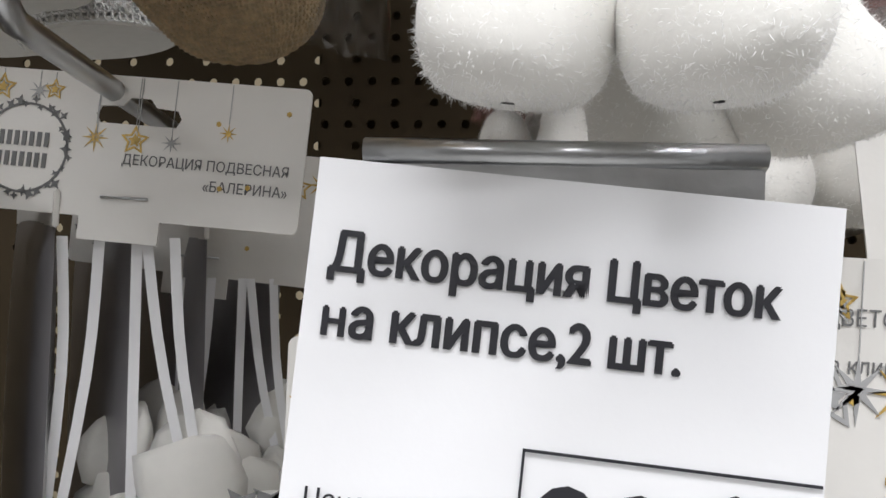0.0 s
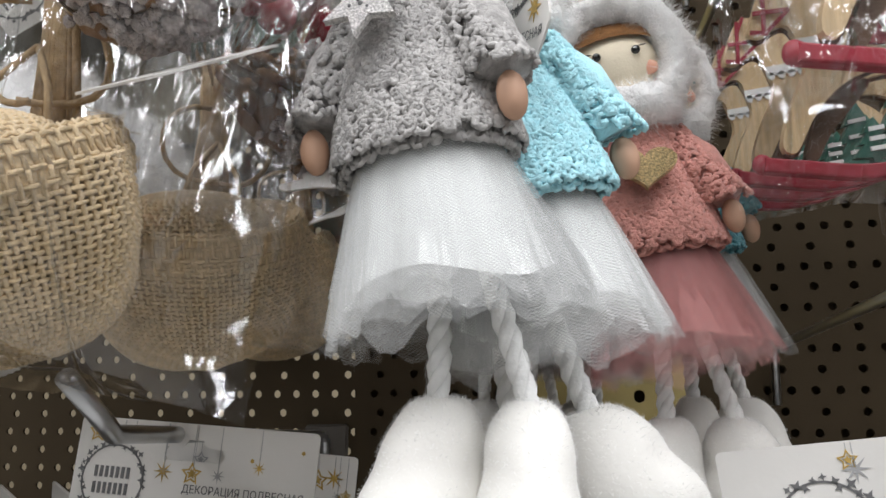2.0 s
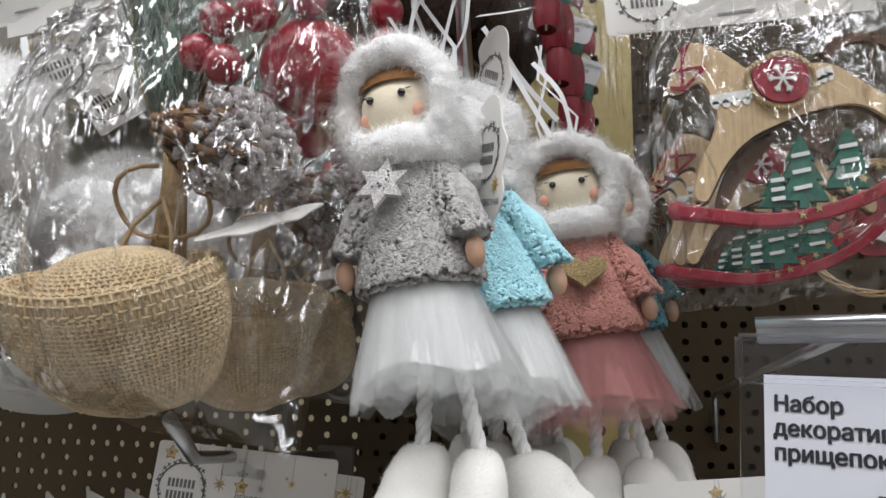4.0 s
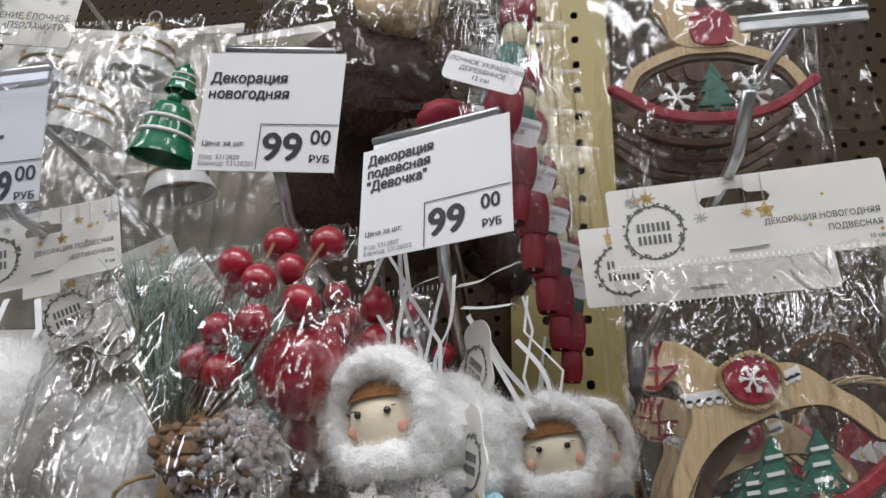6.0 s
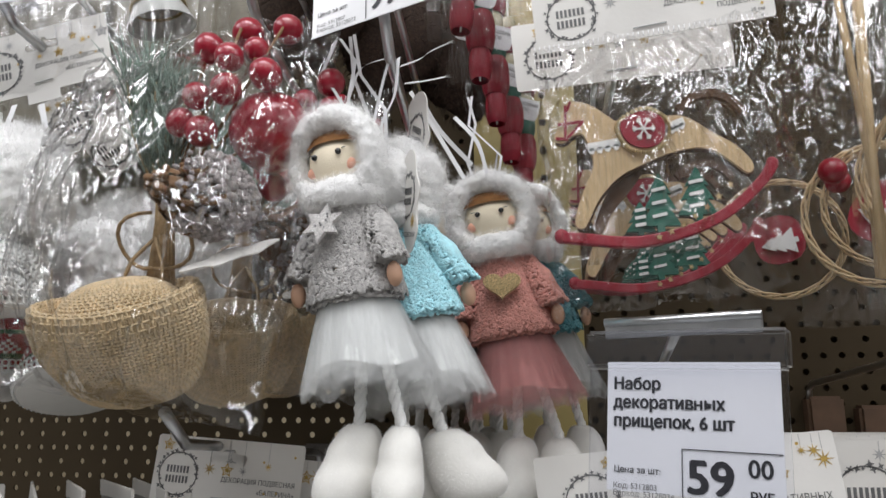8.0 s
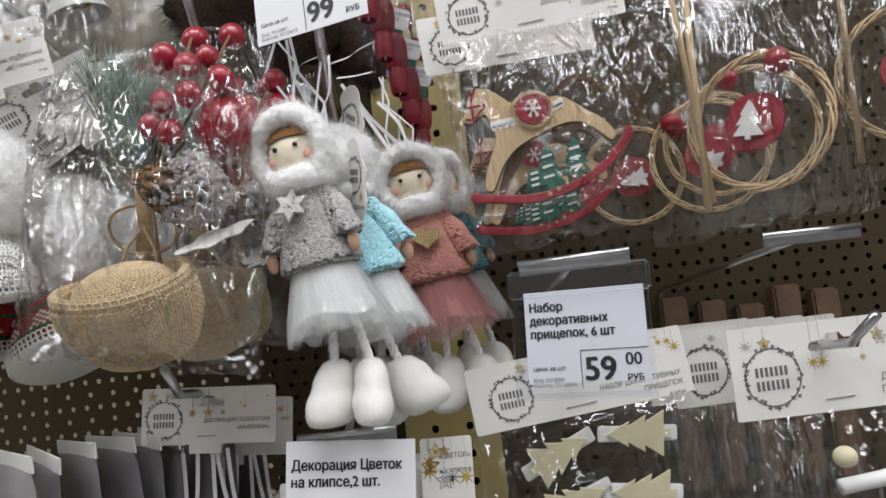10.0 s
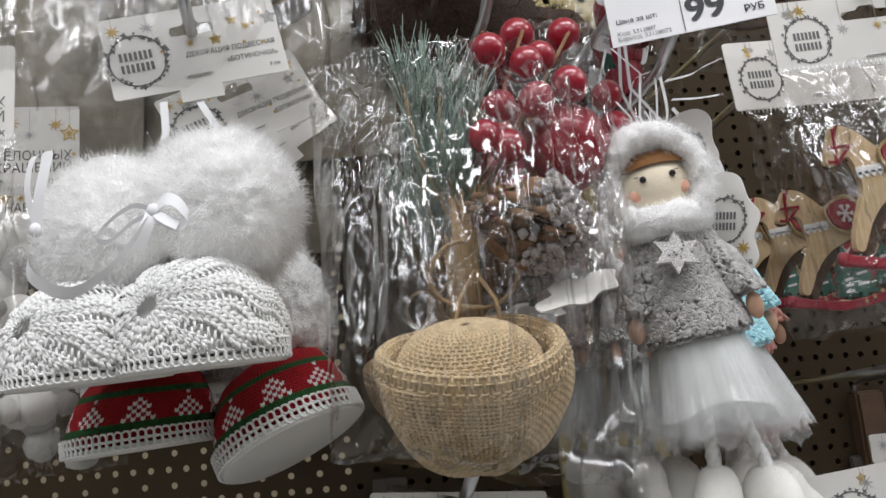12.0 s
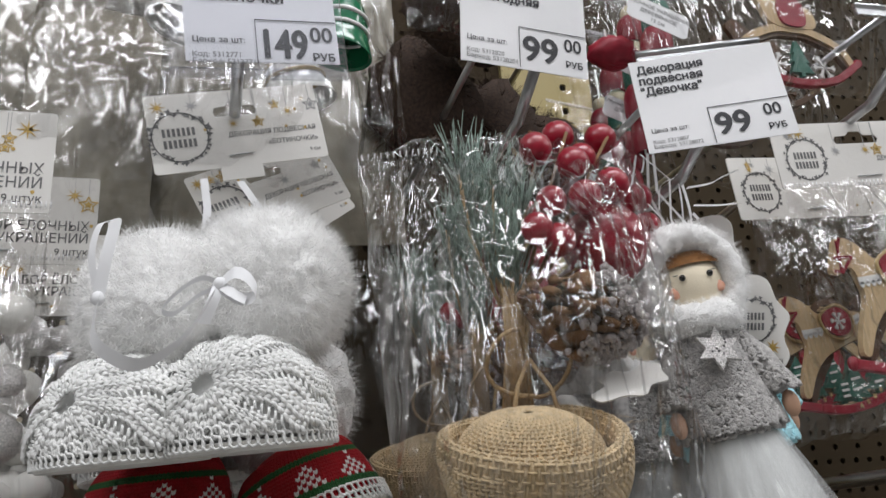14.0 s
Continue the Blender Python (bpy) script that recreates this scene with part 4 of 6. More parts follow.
def arrangement(m, label, seed=2):
    """A burlap pot with a frosted sprig, berries, a red fruit and a pine cone. Local: origin at the pot's middle."""
    rnd = random.Random(seed)
    root = thing("potted_decoration", m, label, "decoration", "potted decorations")
    tilt = pose(0, 0, 0, 25, 0, -26)

    def sack(u, v):
        a, v = 6.2832 * u, max(v, 0.0)
        r = 0.0335 * max(1 - (1 - min(v, 1.0)) ** 2.4, 0.004) ** 0.5 * (0.96 + 0.04 * v) * (1 + 0.05 * math.sin(3 * a + 1) + 0.035 * math.sin(5 * a) + 0.10 * (1 - v) * noise.noise(Vector((math.cos(a) * 2, math.sin(a) * 2, v * 3))))
        return tilt @ Vector((r * math.cos(a), r * math.sin(a), -0.032 + 0.046 * v ** 1.1 + 0.002 * math.sin(2 * a) * v))
    b = Build()
    weave(b, surface(sack), 112, 30, BURLAP, 0.00064, 0.00050)
    b.grid(lambda u, v: sack(u, v) * 0.982, 48, 12, BURLAP, True)
    pot = part("pot", b, root, "woven burlap sack pot", "stuff")
    pot.matrix_basis = pose(0.004, 0.006, -0.002) @ Matrix.Diagonal((0.87, 0.87, 0.76, 1))

    def rim(u, v):
        a, c = 6.2832 * u, 6.2832 * v
        rr = 0.0316 + 0.0024 * math.cos(c)
        return tilt @ Vector((rr * math.cos(a) * (1 + 0.04 * math.sin(3 * a + 1)), rr * math.sin(a) * (1 + 0.03 * math.sin(2 * a)), 0.0150 + 0.0072 * math.sin(c) + 0.002 * math.sin(2 * a)))
    b = Build()
    weave(b, surface(rim), 106, 12, BURLAP, 0.00060, 0.00046, 3)
    b.grid(rim, 60, 12, BURLAP, True)
    for k in range(90):
        p = rim(rnd.random(), rnd.random())
        b.tube([p, p + Vector((rnd.gauss(0, 0.002), rnd.gauss(0, 0.002), rnd.uniform(0, 0.003))), p + Vector((rnd.gauss(0, 0.004), rnd.gauss(0, 0.004), rnd.uniform(-0.002, 0.003)))], 0.00010, BURLAP, 3)
    part("rolled_rim", b, pot)

    def dome(u, v):
        a = 6.2832 * u
        r = 0.0268 * math.cos(math.pi / 2 * v * 0.97) ** 0.8
        return tilt @ Vector((r * math.cos(a), r * math.sin(a), 0.009 + 0.0205 * math.sin(math.pi / 2 * v)))
    b = Build()
    weave(b, surface(dome), 88, 20, BURLAP, 0.00060, 0.00048, 4)
    b.grid(lambda u, v: dome(u, v) - Vector((0, 0, 0.0005)), 40, 10, BURLAP, True)
    part("filler", b, pot, "woven burlap filling")
    # stems and jute tie
    b = Build()
    for k in range(26):
        x = rnd.uniform(-0.006, 0.006)
        b.tube([(x + 0.006, 0.020, 0.018), (x * 0.6 + 0.005, 0.018, 0.045), (x * 1.2 + 0.006, 0.018, 0.070)], 0.0009, JUTE, 5)
    part("stems", b, root, "bundle of jute-covered stems")
    b = Build()
    for s in (-1, 1):
        b.tube([(0.006 + s * (0.003 + 0.012 * math.sin(t)), 0.010 - 0.004 * math.sin(t * 2), 0.040 + 0.008 * math.cos(t) - 0.002 * t) for t in [k * 0.35 for k in range(11)]], 0.0008, JUTE, 5)
        b.tube([(0.006, 0.010, 0.038), (0.006 + s * 0.006, 0.006, 0.028), (0.006 + s * 0.009, 0.004, 0.014)], 0.0008, JUTE, 5)
    part("jute_bow", b, root, "tied jute bow")
    # frosted sprig
    b = Build()
    for st in range(5):
        base = Vector((-0.001 + 0.002 * st, 0.018, 0.058))
        tip = Vector((-0.018 + 0.0065 * st, 0.014 + 0.003 * (st % 2), 0.108 - 0.004 * abs(st - 1)))
        b.tube([base, base.lerp(tip, 0.5) + Vector((-0.003, 0, 0)), tip], 0.0008, JUTE, 5)
        for k in range(130):
            t = rnd.uniform(0.05, 1.0)
            p = base.lerp(tip, t) + Vector((-0.003 * math.sin(math.pi * t), 0, 0))
            d = Vector((rnd.gauss(0, 0.27), rnd.gauss(0, 0.27), rnd.uniform(0.6, 1.1))).normalized()
            b.tube([p, p + d * 0.010 + Vector((0, 0, 0.001)), p + d * rnd.uniform(0.017, 0.024)], [0.00026, 0.00024, 0.0001], NEEDLE, 3)
    part("frosted_sprig", b, root, "frosted green pine sprig", "stuff")
    # red fruit and berries
    b = Build()
    b.ell((0.0433, 0.0200, 0.086), (0.0165, 0.0155, 0.0165), RED, 30, 20, rough=0.10, seed=seed)
    b.ell((0.042, 0.020, 0.1025), (0.003, 0.003, 0.002), CONE, 8, 6)
    part("red_fruit", b, root, "glossy red fruit")
    bm_ = Build().ell((0, 0, 0), (0.0062, 0.0062, 0.0066), RED, 20, 14).ell((0, -0.001, 0.0066), (0.0009, 0.0009, 0.0006), CONE, 6, 5).mesh("berry")
    for k, (x, y, z) in enumerate(((0.014, 0.017, 0.121), (0.027, 0.024, 0.132), (0.045, 0.022, 0.133), (0.026, 0.010, 0.114), (0.028, 0.006, 0.0985), (0.0155, 0.008, 0.096), (0.010, 0.009, 0.085), (0.0185, 0.010, 0.082), (0.042, 0.010, 0.107), (0.034, 0.018, 0.121), (0.043, 0.030, 0.066), (0.066, 0.026, 0.099), (0.064, 0.028, 0.112))):
        ob = part("berry", bm_, root)
        ob.matrix_basis = pose(x, y, z, rnd.uniform(-60, 20), rnd.uniform(-40, 40), 0)
        s = rnd.uniform(0.9, 1.08)
        ob.scale = (s, s, s)
    b = Build()
    for x, z in ((0.014, 0.119), (0.027, 0.130), (0.045, 0.131), (0.016, 0.094), (0.042, 0.105), (0.045, 0.086)):
        b.tube([(0.008, 0.018, 0.060), (x * 0.6, 0.018, (z + 0.06) / 2), (x, 0.016, z)], 0.0007, CONE, 5)
    part("berry_twigs", b, root)
    # pine cone with frost
    cone = part("pine_cone", Build().ell((0, 0, 0), (0.008, 0.008, 0.014), CONE, 12, 8), root, "pine cone dusted with grey frost")
    cone.matrix_basis = pose(0.024, 0.007, 0.055, 16, 10, 25) @ Matrix.Diagonal((1.22, 1.22, 1.12, 1))
    sm = cone_scale()
    for k in range(44):
        t = k / 43
        a = k * 137.5
        ob = part("scale", sm, cone)
        r = 0.0045 * math.sin(math.pi * (0.15 + 0.75 * t))
        ob.matrix_basis = pose(0, 0, 0, 0, 0, a) @ pose(0, -r, -0.014 + 0.027 * t, -20 + 65 * t, 0, 0)
        s = 0.75 + 0.65 * math.sin(math.pi * (0.1 + 0.8 * t))
        ob.scale = (s, s, s)
    b = Build()
    for k in range(760):
        a, t = rnd.gauss(1.05, 0.72), rnd.random()
        r = 0.0172 * math.sin(math.pi * (0.12 + 0.78 * t)) * rnd.uniform(0.85, 1.08)
        b.ell((r * math.sin(a), -r * math.cos(a), -0.014 + 0.029 * t), rnd.uniform(0.0006, 0.0016), FROST, 6, 4, rough=0.8, seed=k)
    part("frost", b, cone, "grey flocked frost", "stuff")
    # cloud-shaped tag
    tag = part("cloud_tag", Build().plate([smooth_line([(0, 0), (0.010, -0.003), (0.016, -0.008), (0.026, -0.005), (0.034, -0.007), (0.040, -0.001), (0.046, 0.004), (0.040, 0.009), (0.031, 0.008), (0.026, 0.013), (0.016, 0.012), (0.012, 0.007), (0.002, 0.006)])], 0.0005, CARD, pose(0, 0, 0)), root, "white cloud-shaped paper tag")
    lean = Matrix(((0.861, 0.232, -0.452), (0.298, 0.491, 0.819), (0.412, -0.840, 0.354))).to_4x4()
    lean.translation = (0.0245, -0.0043, 0.0229)
    tag.matrix_basis = lean @ Matrix.Diagonal((0.82, 1, 0.9, 1))
    return root


# ---- boots in fur and knit ----
def knit_boot(m, yarn, banded=False, label="", seed=1, root_name="bootie", fur_n=9000):
    """Toe towards -y; local origin on the sole's middle."""
    rnd = random.Random(seed)
    root = thing(root_name, m, label, "boot ornament", "boot ornaments")

    def foot(u, v):
        a = 6.2832 * u
        s = -math.sin(a)
        ry = 0.030 if s > 0 else 0.020
        v = min(max(v, 0.0), 1.0)
        k = max(math.cos(math.pi / 2 * v), 0.0) ** 0.62
        return Vector((0.0262 * k * math.cos(a), (-ry * s) * (k if s > 0 else 0.55 + 0.45 * k) + 0.010 * v * (s > 0), 0.003 + 0.0272 * math.sin(math.pi / 2 * v)))
    sf = surface(foot)
    b = Build()
    b.grid(lambda u, v: foot(u, v) * 0.992, 48, 14, yarn, True)
    if not banded:
        # lacy ribs that fan out from the toe: columns of V stitches with ladders of eyelets between them
        pole = Vector((-0.10, -1.0, 0.50)).normalized()
        side = pole.cross(Vector((0, 0, 1))).normalized()
        rise = side.cross(pole)

        def over(th, ph):
            d = pole * math.cos(th) + (side * math.cos(ph) + rise * math.sin(ph)) * math.sin(th)
            ry = 0.0300 if d.y < 0 else 0.0200
            k = (abs(d.x / 0.0262) ** 2.5 + abs(d.y / ry) ** 2.5 + abs(d.z / 0.0272) ** 2.5) ** -0.4
            p = d * k
            n = Vector((p.x / 0.0262 ** 2, p.y / ry ** 2, p.z / 0.0272 ** 2)).normalized()
            return p + Vector((0, 0, 0.003)), n
        columns, rows, step = 60, 34, 0.068
        turn = 6.2832 / columns
        for c in range(columns):
            for r in range(rows):
                th = 0.10 + step * r
                wide = math.sin(th) * 0.029 * turn
                thin = 1 if wide > 0.0011 else (2 if wide > 0.0006 else 4)
                if c % thin:
                    continue
                ph, span = turn * c, turn * thin
                swirl = 0.05 * math.sin(r * 0.7 + (c // 10) * 2.0)
                mid, nm = over(th, ph + swirl)
                if not 0.005 < mid.z < 0.0310 or mid.y > 0.016:
                    continue
                kind = c % 10
                w = wide * thin
                if thin == 1 and kind in (3, 4, 8):
                    p, n = over(th, ph - span * 0.55)
                    q, n2 = over(th + step * 0.5, ph + span * 0.55)
                    b.tube([p + n * 0.0001, q + n2 * 0.0001], 0.00042, yarn, 5)
                    continue
                lift = 0.0006 if kind in (0, 1, 5, 6) else 0.0
                for s in (-1, 1):
                    p, n = over(th, ph + swirl + s * span * 0.06)
                    q, n2 = over(th + step * 1.15, ph + swirl + s * span * 0.46)
                    rr = min(max(0.36 * w, 0.00042), 0.00080)
                    b.tube([p + n * lift, (p + q) / 2 + (n + n2) * 0.5 * (lift + 0.0006), q + n2 * lift], [rr * 0.8, rr, rr * 0.7], yarn, 5)
    else:
        for row, (v0, ink) in enumerate(((0.02, REDYARN), (0.05, REDYARN), (0.08, GREENYARN), (0.105, GREENYARN), (0.135, REDYARN), (0.165, REDYARN), (0.195, REDYARN), (0.225, REDYARN), (0.255, REDYARN), (0.285, REDYARN), (0.315, REDYARN), (0.345, GREENYARN), (0.372, GREENYARN), (0.40, REDYARN), (0.43, REDYARN), (0.46, REDYARN), (0.49, REDYARN), (0.52, REDYARN))):
            for c in range(110):
                for s in (-1, 1):
                    k = ink
                    tri = (c % 11) - 5
                    if 0.13 < v0 < 0.32 and abs(tri) <= (0.33 - v0) * 20 and ((c + row) % 2 == 0):
                        k = YARN
                    p, n = sf((c + 0.5 + s * 0.12) / 110, v0)
                    q, n2 = sf((c + 0.5 + s * 0.42) / 110, v0 + 0.034)
                    b.tube([p + n * 0.0003, q + n2 * 0.0003], 0.00055, k, 4)
    part("knitted_foot", b, root, "white cable-knit foot" if not banded else "red knitted foot with green bands and white tree pattern")
    b = Build()
    b.grid(lambda u, v: (lambda p: Vector((p.x * (1.03 if v else 1.0), p.y * (1.03 if v else 1.0), 0.0024 * v)))(foot(u, 0.0)), 60, 1, FELT, True)
    b.add([Vector((foot(k / 60, 0).x, foot(k / 60, 0).y, 0)) for k in range(60)], [tuple(range(60))[::-1]], FELT, False)
    part("sole", b, root, "white felt sole")
    b = Build()
    for k in range(72):
        p, n = sf(k / 72, 0.0)
        n = Vector((n.x, n.y, 0)).normalized()
        t = Vector((-n.y, n.x, 0))
        for dz, rr in ((0.0024, 0.0016), (0.0050, 0.0014)):
            c = p + n * 0.0012
            c.z = dz
            b.tube([c + t * rr * math.cos(x) + Vector((0, 0, 1)) * rr * math.sin(x) + n * 0.0003 * math.sin(x * 2) for x in [0.9 * i for i in range(7)]], 0.00042, YARN, 4, True)
    part("looped_braid", b, root, "white looped braid trim", "stuff")
    # fur cuff
    def cuff(u, v):
        a = 6.2832 * u
        r = 0.0232 * (1 + 0.12 * math.sin(math.pi * v)) * (math.sin(math.pi * min(max(v, 0.02), 0.98)) ** 0.30)
        r *= 1 + 0.07 * noise.noise(Vector((math.cos(a) * 1.5, math.sin(a) * 1.5, v * 2.5 + seed)))
        return (0.004 + r * 1.08 * math.cos(a), 0.007 + r * 0.86 * math.sin(a), 0.0225 + 0.0475 * v)
    cf = surface(cuff)
    def pile(u, v):
        p, n = cf(u, min(max(v, 0.005), 0.995))
        return p + n * (0.0016 * noise.noise(p * 150 + Vector((seed, 0, 0))) + 0.0010 * noise.noise(p * 420) + 0.0006 * noise.noise(p * 900))
    b = Build().grid(pile, 150, 64, FURBASE, True)
    roots = []
    for _ in range(fur_n):
        p, n = cf(rnd.random(), rnd.uniform(0.02, 0.99))
        roots.append((p, n + Vector((0, 0, 0.15))))
    roots = [(p, (n + noise.noise_vector(p * 160) * 0.8).normalized()) for p, n in roots]
    b.blades(roots, 0.0048, 0.00008, FURWHITE, 0.12, rnd, 0.45)
    part("fur_cuff", b, root, "thick white faux-fur cuff")
    return root


def bow_ribbon(parent, at):
    """A small tied bow at a point of the world: an open left loop, a folded right loop and two tails."""
    b = Build()
    o = Vector(at)
    b.ell(o, (0.0022, 0.0018, 0.0022), SATIN, 10, 8)
    for pts, w, across in (
            ([(0, 0, 0), (-0.005, -0.002, 0.0012), (-0.011, -0.003, -0.003), (-0.0155, -0.002, -0.0085), (-0.012, -0.0015, -0.0095), (-0.006, -0.001, -0.004), (0, 0, -0.0005)], 0.0016, (0.2, -0.5, 1)),
            ([(0, 0, 0), (0.004, -0.003, 0.0028), (0.008, -0.004, 0.0010), (0.0105, -0.003, -0.0035), (0.006, -0.001, -0.0048), (0, 0, -0.001)], 0.0042, (0.1, 0.3, 1)),
            ([(0, 0, 0), (-0.0015, -0.002, -0.005), (-0.0040, -0.0015, -0.0125)], 0.0038, (1, 0.4, 0)),
            ([(0, 0, 0), (0.003, -0.003, -0.003), (0.0075, -0.003, -0.0055)], 0.0034, (0.3, 0.4, 1))):
        b.ribbon([o + Vector(p) for p in smooth_line(pts, 5, False)], w, across, SATIN)
    inv = parent.matrix_world.inverted()
    b.v = [tuple(inv @ Vector(p)) for p in b.v]
    part("satin_bow", b, parent, "white satin bow")


# ---- wooden rocking horse ----
PX = 0.00015


def pts_px(pairs):
    return [((x - 340) * PX, (650 - y) * PX) for x, y in pairs]


def band(line, half):
    """A closed outline round a line of (x, z), of that half width."""
    a, c = [], []
    for k, (x, z) in enumerate(line):
        x0, z0 = line[max(k - 1, 0)]
        x1, z1 = line[min(k + 1, len(line) - 1)]
        d = math.hypot(x1 - x0, z1 - z0) or 1
        n = (-(z1 - z0) / d * half, (x1 - x0) / d * half)
        a.append((x + n[0], z + n[1]))
        c.append((x - n[0], z - n[1]))
    return a + c[::-1]


def snowflake(b, cx, cz, r, material, m):
    for k in range(3):
        a = math.pi * k / 3
        dx, dz = math.cos(a), math.sin(a)
        b.plate([band([(cx - dx * r, cz - dz * r), (cx + dx * r, cz + dz * r)], r * 0.07)], 0.0012, material, m @ pose(0, -0.0001 * k, 0))
        for s in (-1, 1):
            for w in (-0.6, 0.6):
                e = (cx + s * dx * r * 0.6, cz + s * dz * r * 0.6)
                b.plate([band([e, (e[0] + s * r * 0.36 * math.cos(a + w), e[1] + s * r * 0.36 * math.sin(a + w))], r * 0.055)], 0.0012, material, m @ pose(0, -0.0001 * k - 0.00005, 0))


def tree_outline(cx, cz, w, h):
    out = [(cx - w * 0.09, cz), (cx - w * 0.09, cz + h * 0.10)]
    left = [(-0.5, 0.10), (-0.24, 0.40), (-0.40, 0.38), (-0.17, 0.66), (-0.28, 0.64), (0, 1.0)]
    out += [(cx + a * w, cz + c * h) for a, c in left] + [(cx - a * w, cz + c * h) for a, c in left[:-1][::-1]]
    return out + [(cx + w * 0.09, cz + h * 0.10), (cx + w * 0.09, cz)]


def horse(m, label, group="wooden horses"):
    """A laser-cut rocking horse; local x right, z up, front towards -y."""
    root = thing("rocking_horse", m, label, "ornament", group)
    body = soft_outline(pts_px([(338, 392), (352, 358), (374, 300), (392, 286), (440, 292), (492, 325), (525, 352), (640, 338), (700, 332), (742, 350), (790, 385), (850, 415), (902, 470), (884, 500), (845, 468), (790, 428), (740, 420), (660, 435), (590, 462), (520, 492), (462, 548), (432, 605), (415, 632), (386, 618), (412, 540), (456, 460), (442, 415), (424, 372), (396, 378), (368, 402)]))
    b = Build().plate([body], 0.0028, WOOD, pose(0, 0, 0))
    bd = part("body", b, root, "pale beech plywood horse body")
    part("cut_edge", Build().plate([[(x + 0.0006, z - 0.0007) for x, z in body]], 0.0022, BURNT_SHADE, pose(0, 0.0012, 0)), root, "dark laser-cut edge")
    # the shade on the far legs is painted: a dark colour, not the beech
    b = Build().plate([soft_outline(pts_px([(520, 480), (600, 470), (560, 520), (500, 580), (470, 640), (440, 640), (470, 560)]))], 0.0025, BURNT_SHADE, pose(0, 0.0042, 0))
    part("far_legs", b, root, "shaded far legs")
    b = Build()
    for a, c in (((375, 300), (372, 395)), ((352, 352), (425, 345)), ((345, 390), (380, 392)), ((390, 290), (372, 330)), ((372, 395), (425, 345))):
        b.plate([band(pts_px([a, c]), 0.0006)], 0.0006, REDMATT, pose(0, -0.0016 - 0.00002 * a[0] / 10, 0))
    part("bridle", b, bd, "red bridle straps")
    b = Build().plate([smooth_line(pts_px([(536, 345), (600, 322), (650, 345), (652, 395), (615, 420), (565, 415), (535, 385)]), 5)], 0.0016, REDMATT, pose(0, -0.0020, 0))
    sd = part("saddle", b, bd, "dark red saddle with a white snowflake")
    b = Build()
    for k, (x, z) in enumerate(smooth_line(pts_px([(525, 350), (600, 315), (660, 345), (662, 398), (618, 432), (558, 426), (524, 388)]), 7)):
        b.ell((x, -0.0026, z), 0.0009, GLITTER, 6, 5)
    part("glitter_edge", b, sd, "gold glitter edging", "stuff")
    b = Build()
    snowflake(b, *pts_px([(595, 372)])[0], 0.0048, WHITEPAINT, pose(0, -0.0030, 0))
    part("snowflake", b, sd)
    b = Build()
    for a, c in (((435, 415), (528, 402)), ((655, 372), (712, 350))):
        b.plate([band(pts_px([a, c]), 0.0016)], 0.0004, WHITEPAINT, pose(0, -0.0016, 0))
        for k in range(4):
            x, z = pts_px([(a[0] + (c[0] - a[0]) * (k + 0.5) / 4, a[1] + (c[1] - a[1]) * (k + 0.5) / 4 + 12)])[0]
            b.plate([[(x + 0.0013 * math.cos(t), z + 0.0013 * math.sin(t)) for t in [0.6 * i for i in range(10)]]], 0.0003, WHITEPAINT, pose(0, -0.00165, 0))
    part("garland", b, bd, "white scalloped garland")
    b = Build().plate([band(smooth_line(pts_px([(700, 318), (740, 285), (800, 275), (850, 295), (880, 330)]), 5, False), 0.0016)], 0.0026, BURNT_SHADE, pose(0, 0.0003, 0))
    part("tail", b, root, "dark cut-out tail")
    b = Build().plate([band(smooth_line(pts_px([(352, 648), (420, 655), (560, 665), (700, 640), (820, 590), (915, 515), (950, 470)]), 6, False), 0.0021)], 0.0042, REDMATT, pose(0, -0.0004, 0), 0.0006)
    b.ell(Vector((*pts_px([(352, 645)])[0], 0)).xzy, (0.0030, 0.0021, 0.0030), REDMATT, 12, 8)
    b.ell(Vector((*pts_px([(950, 468)])[0], 0)).xzy, (0.0026, 0.0021, 0.0026), REDMATT, 12, 8)
    rk = part("rocker", b, root, "dark red curved rocker")
    b = Build()
    for k in range(7):
        x, z = pts_px([(620 + 34 * k, 655 - 12 * k - 1.6 * k * k)])[0]
        b.plate([star(x, z, 0.0016, 0.4, 5, k)], 0.0004, GLITTER, pose(0, -0.0027, 0))
    part("glitter_stars", b, rk)
    for cx, cz, w, h in ((575, 645, 0.0125, 0.013), (630, 640, 0.017, 0.023), (735, 612, 0.017, 0.021)):
        x, z = pts_px([(cx, cz)])[0]
        b = Build().plate([tree_outline(x, z, w, h)], 0.0024, GREEN, pose(0, 0.0006 * (cx % 3), 0))
        for k in range(3):
            b.plate([band([(x - w * 0.2, z + h * (0.25 + 0.22 * k)), (x + w * 0.15, z + h * (0.30 + 0.22 * k))], 0.0006)], 0.0006, WHITEPAINT, pose(0, -0.0016, 0))
        part("fir_tree", b, root, "small green fir tree with snow")
    return root


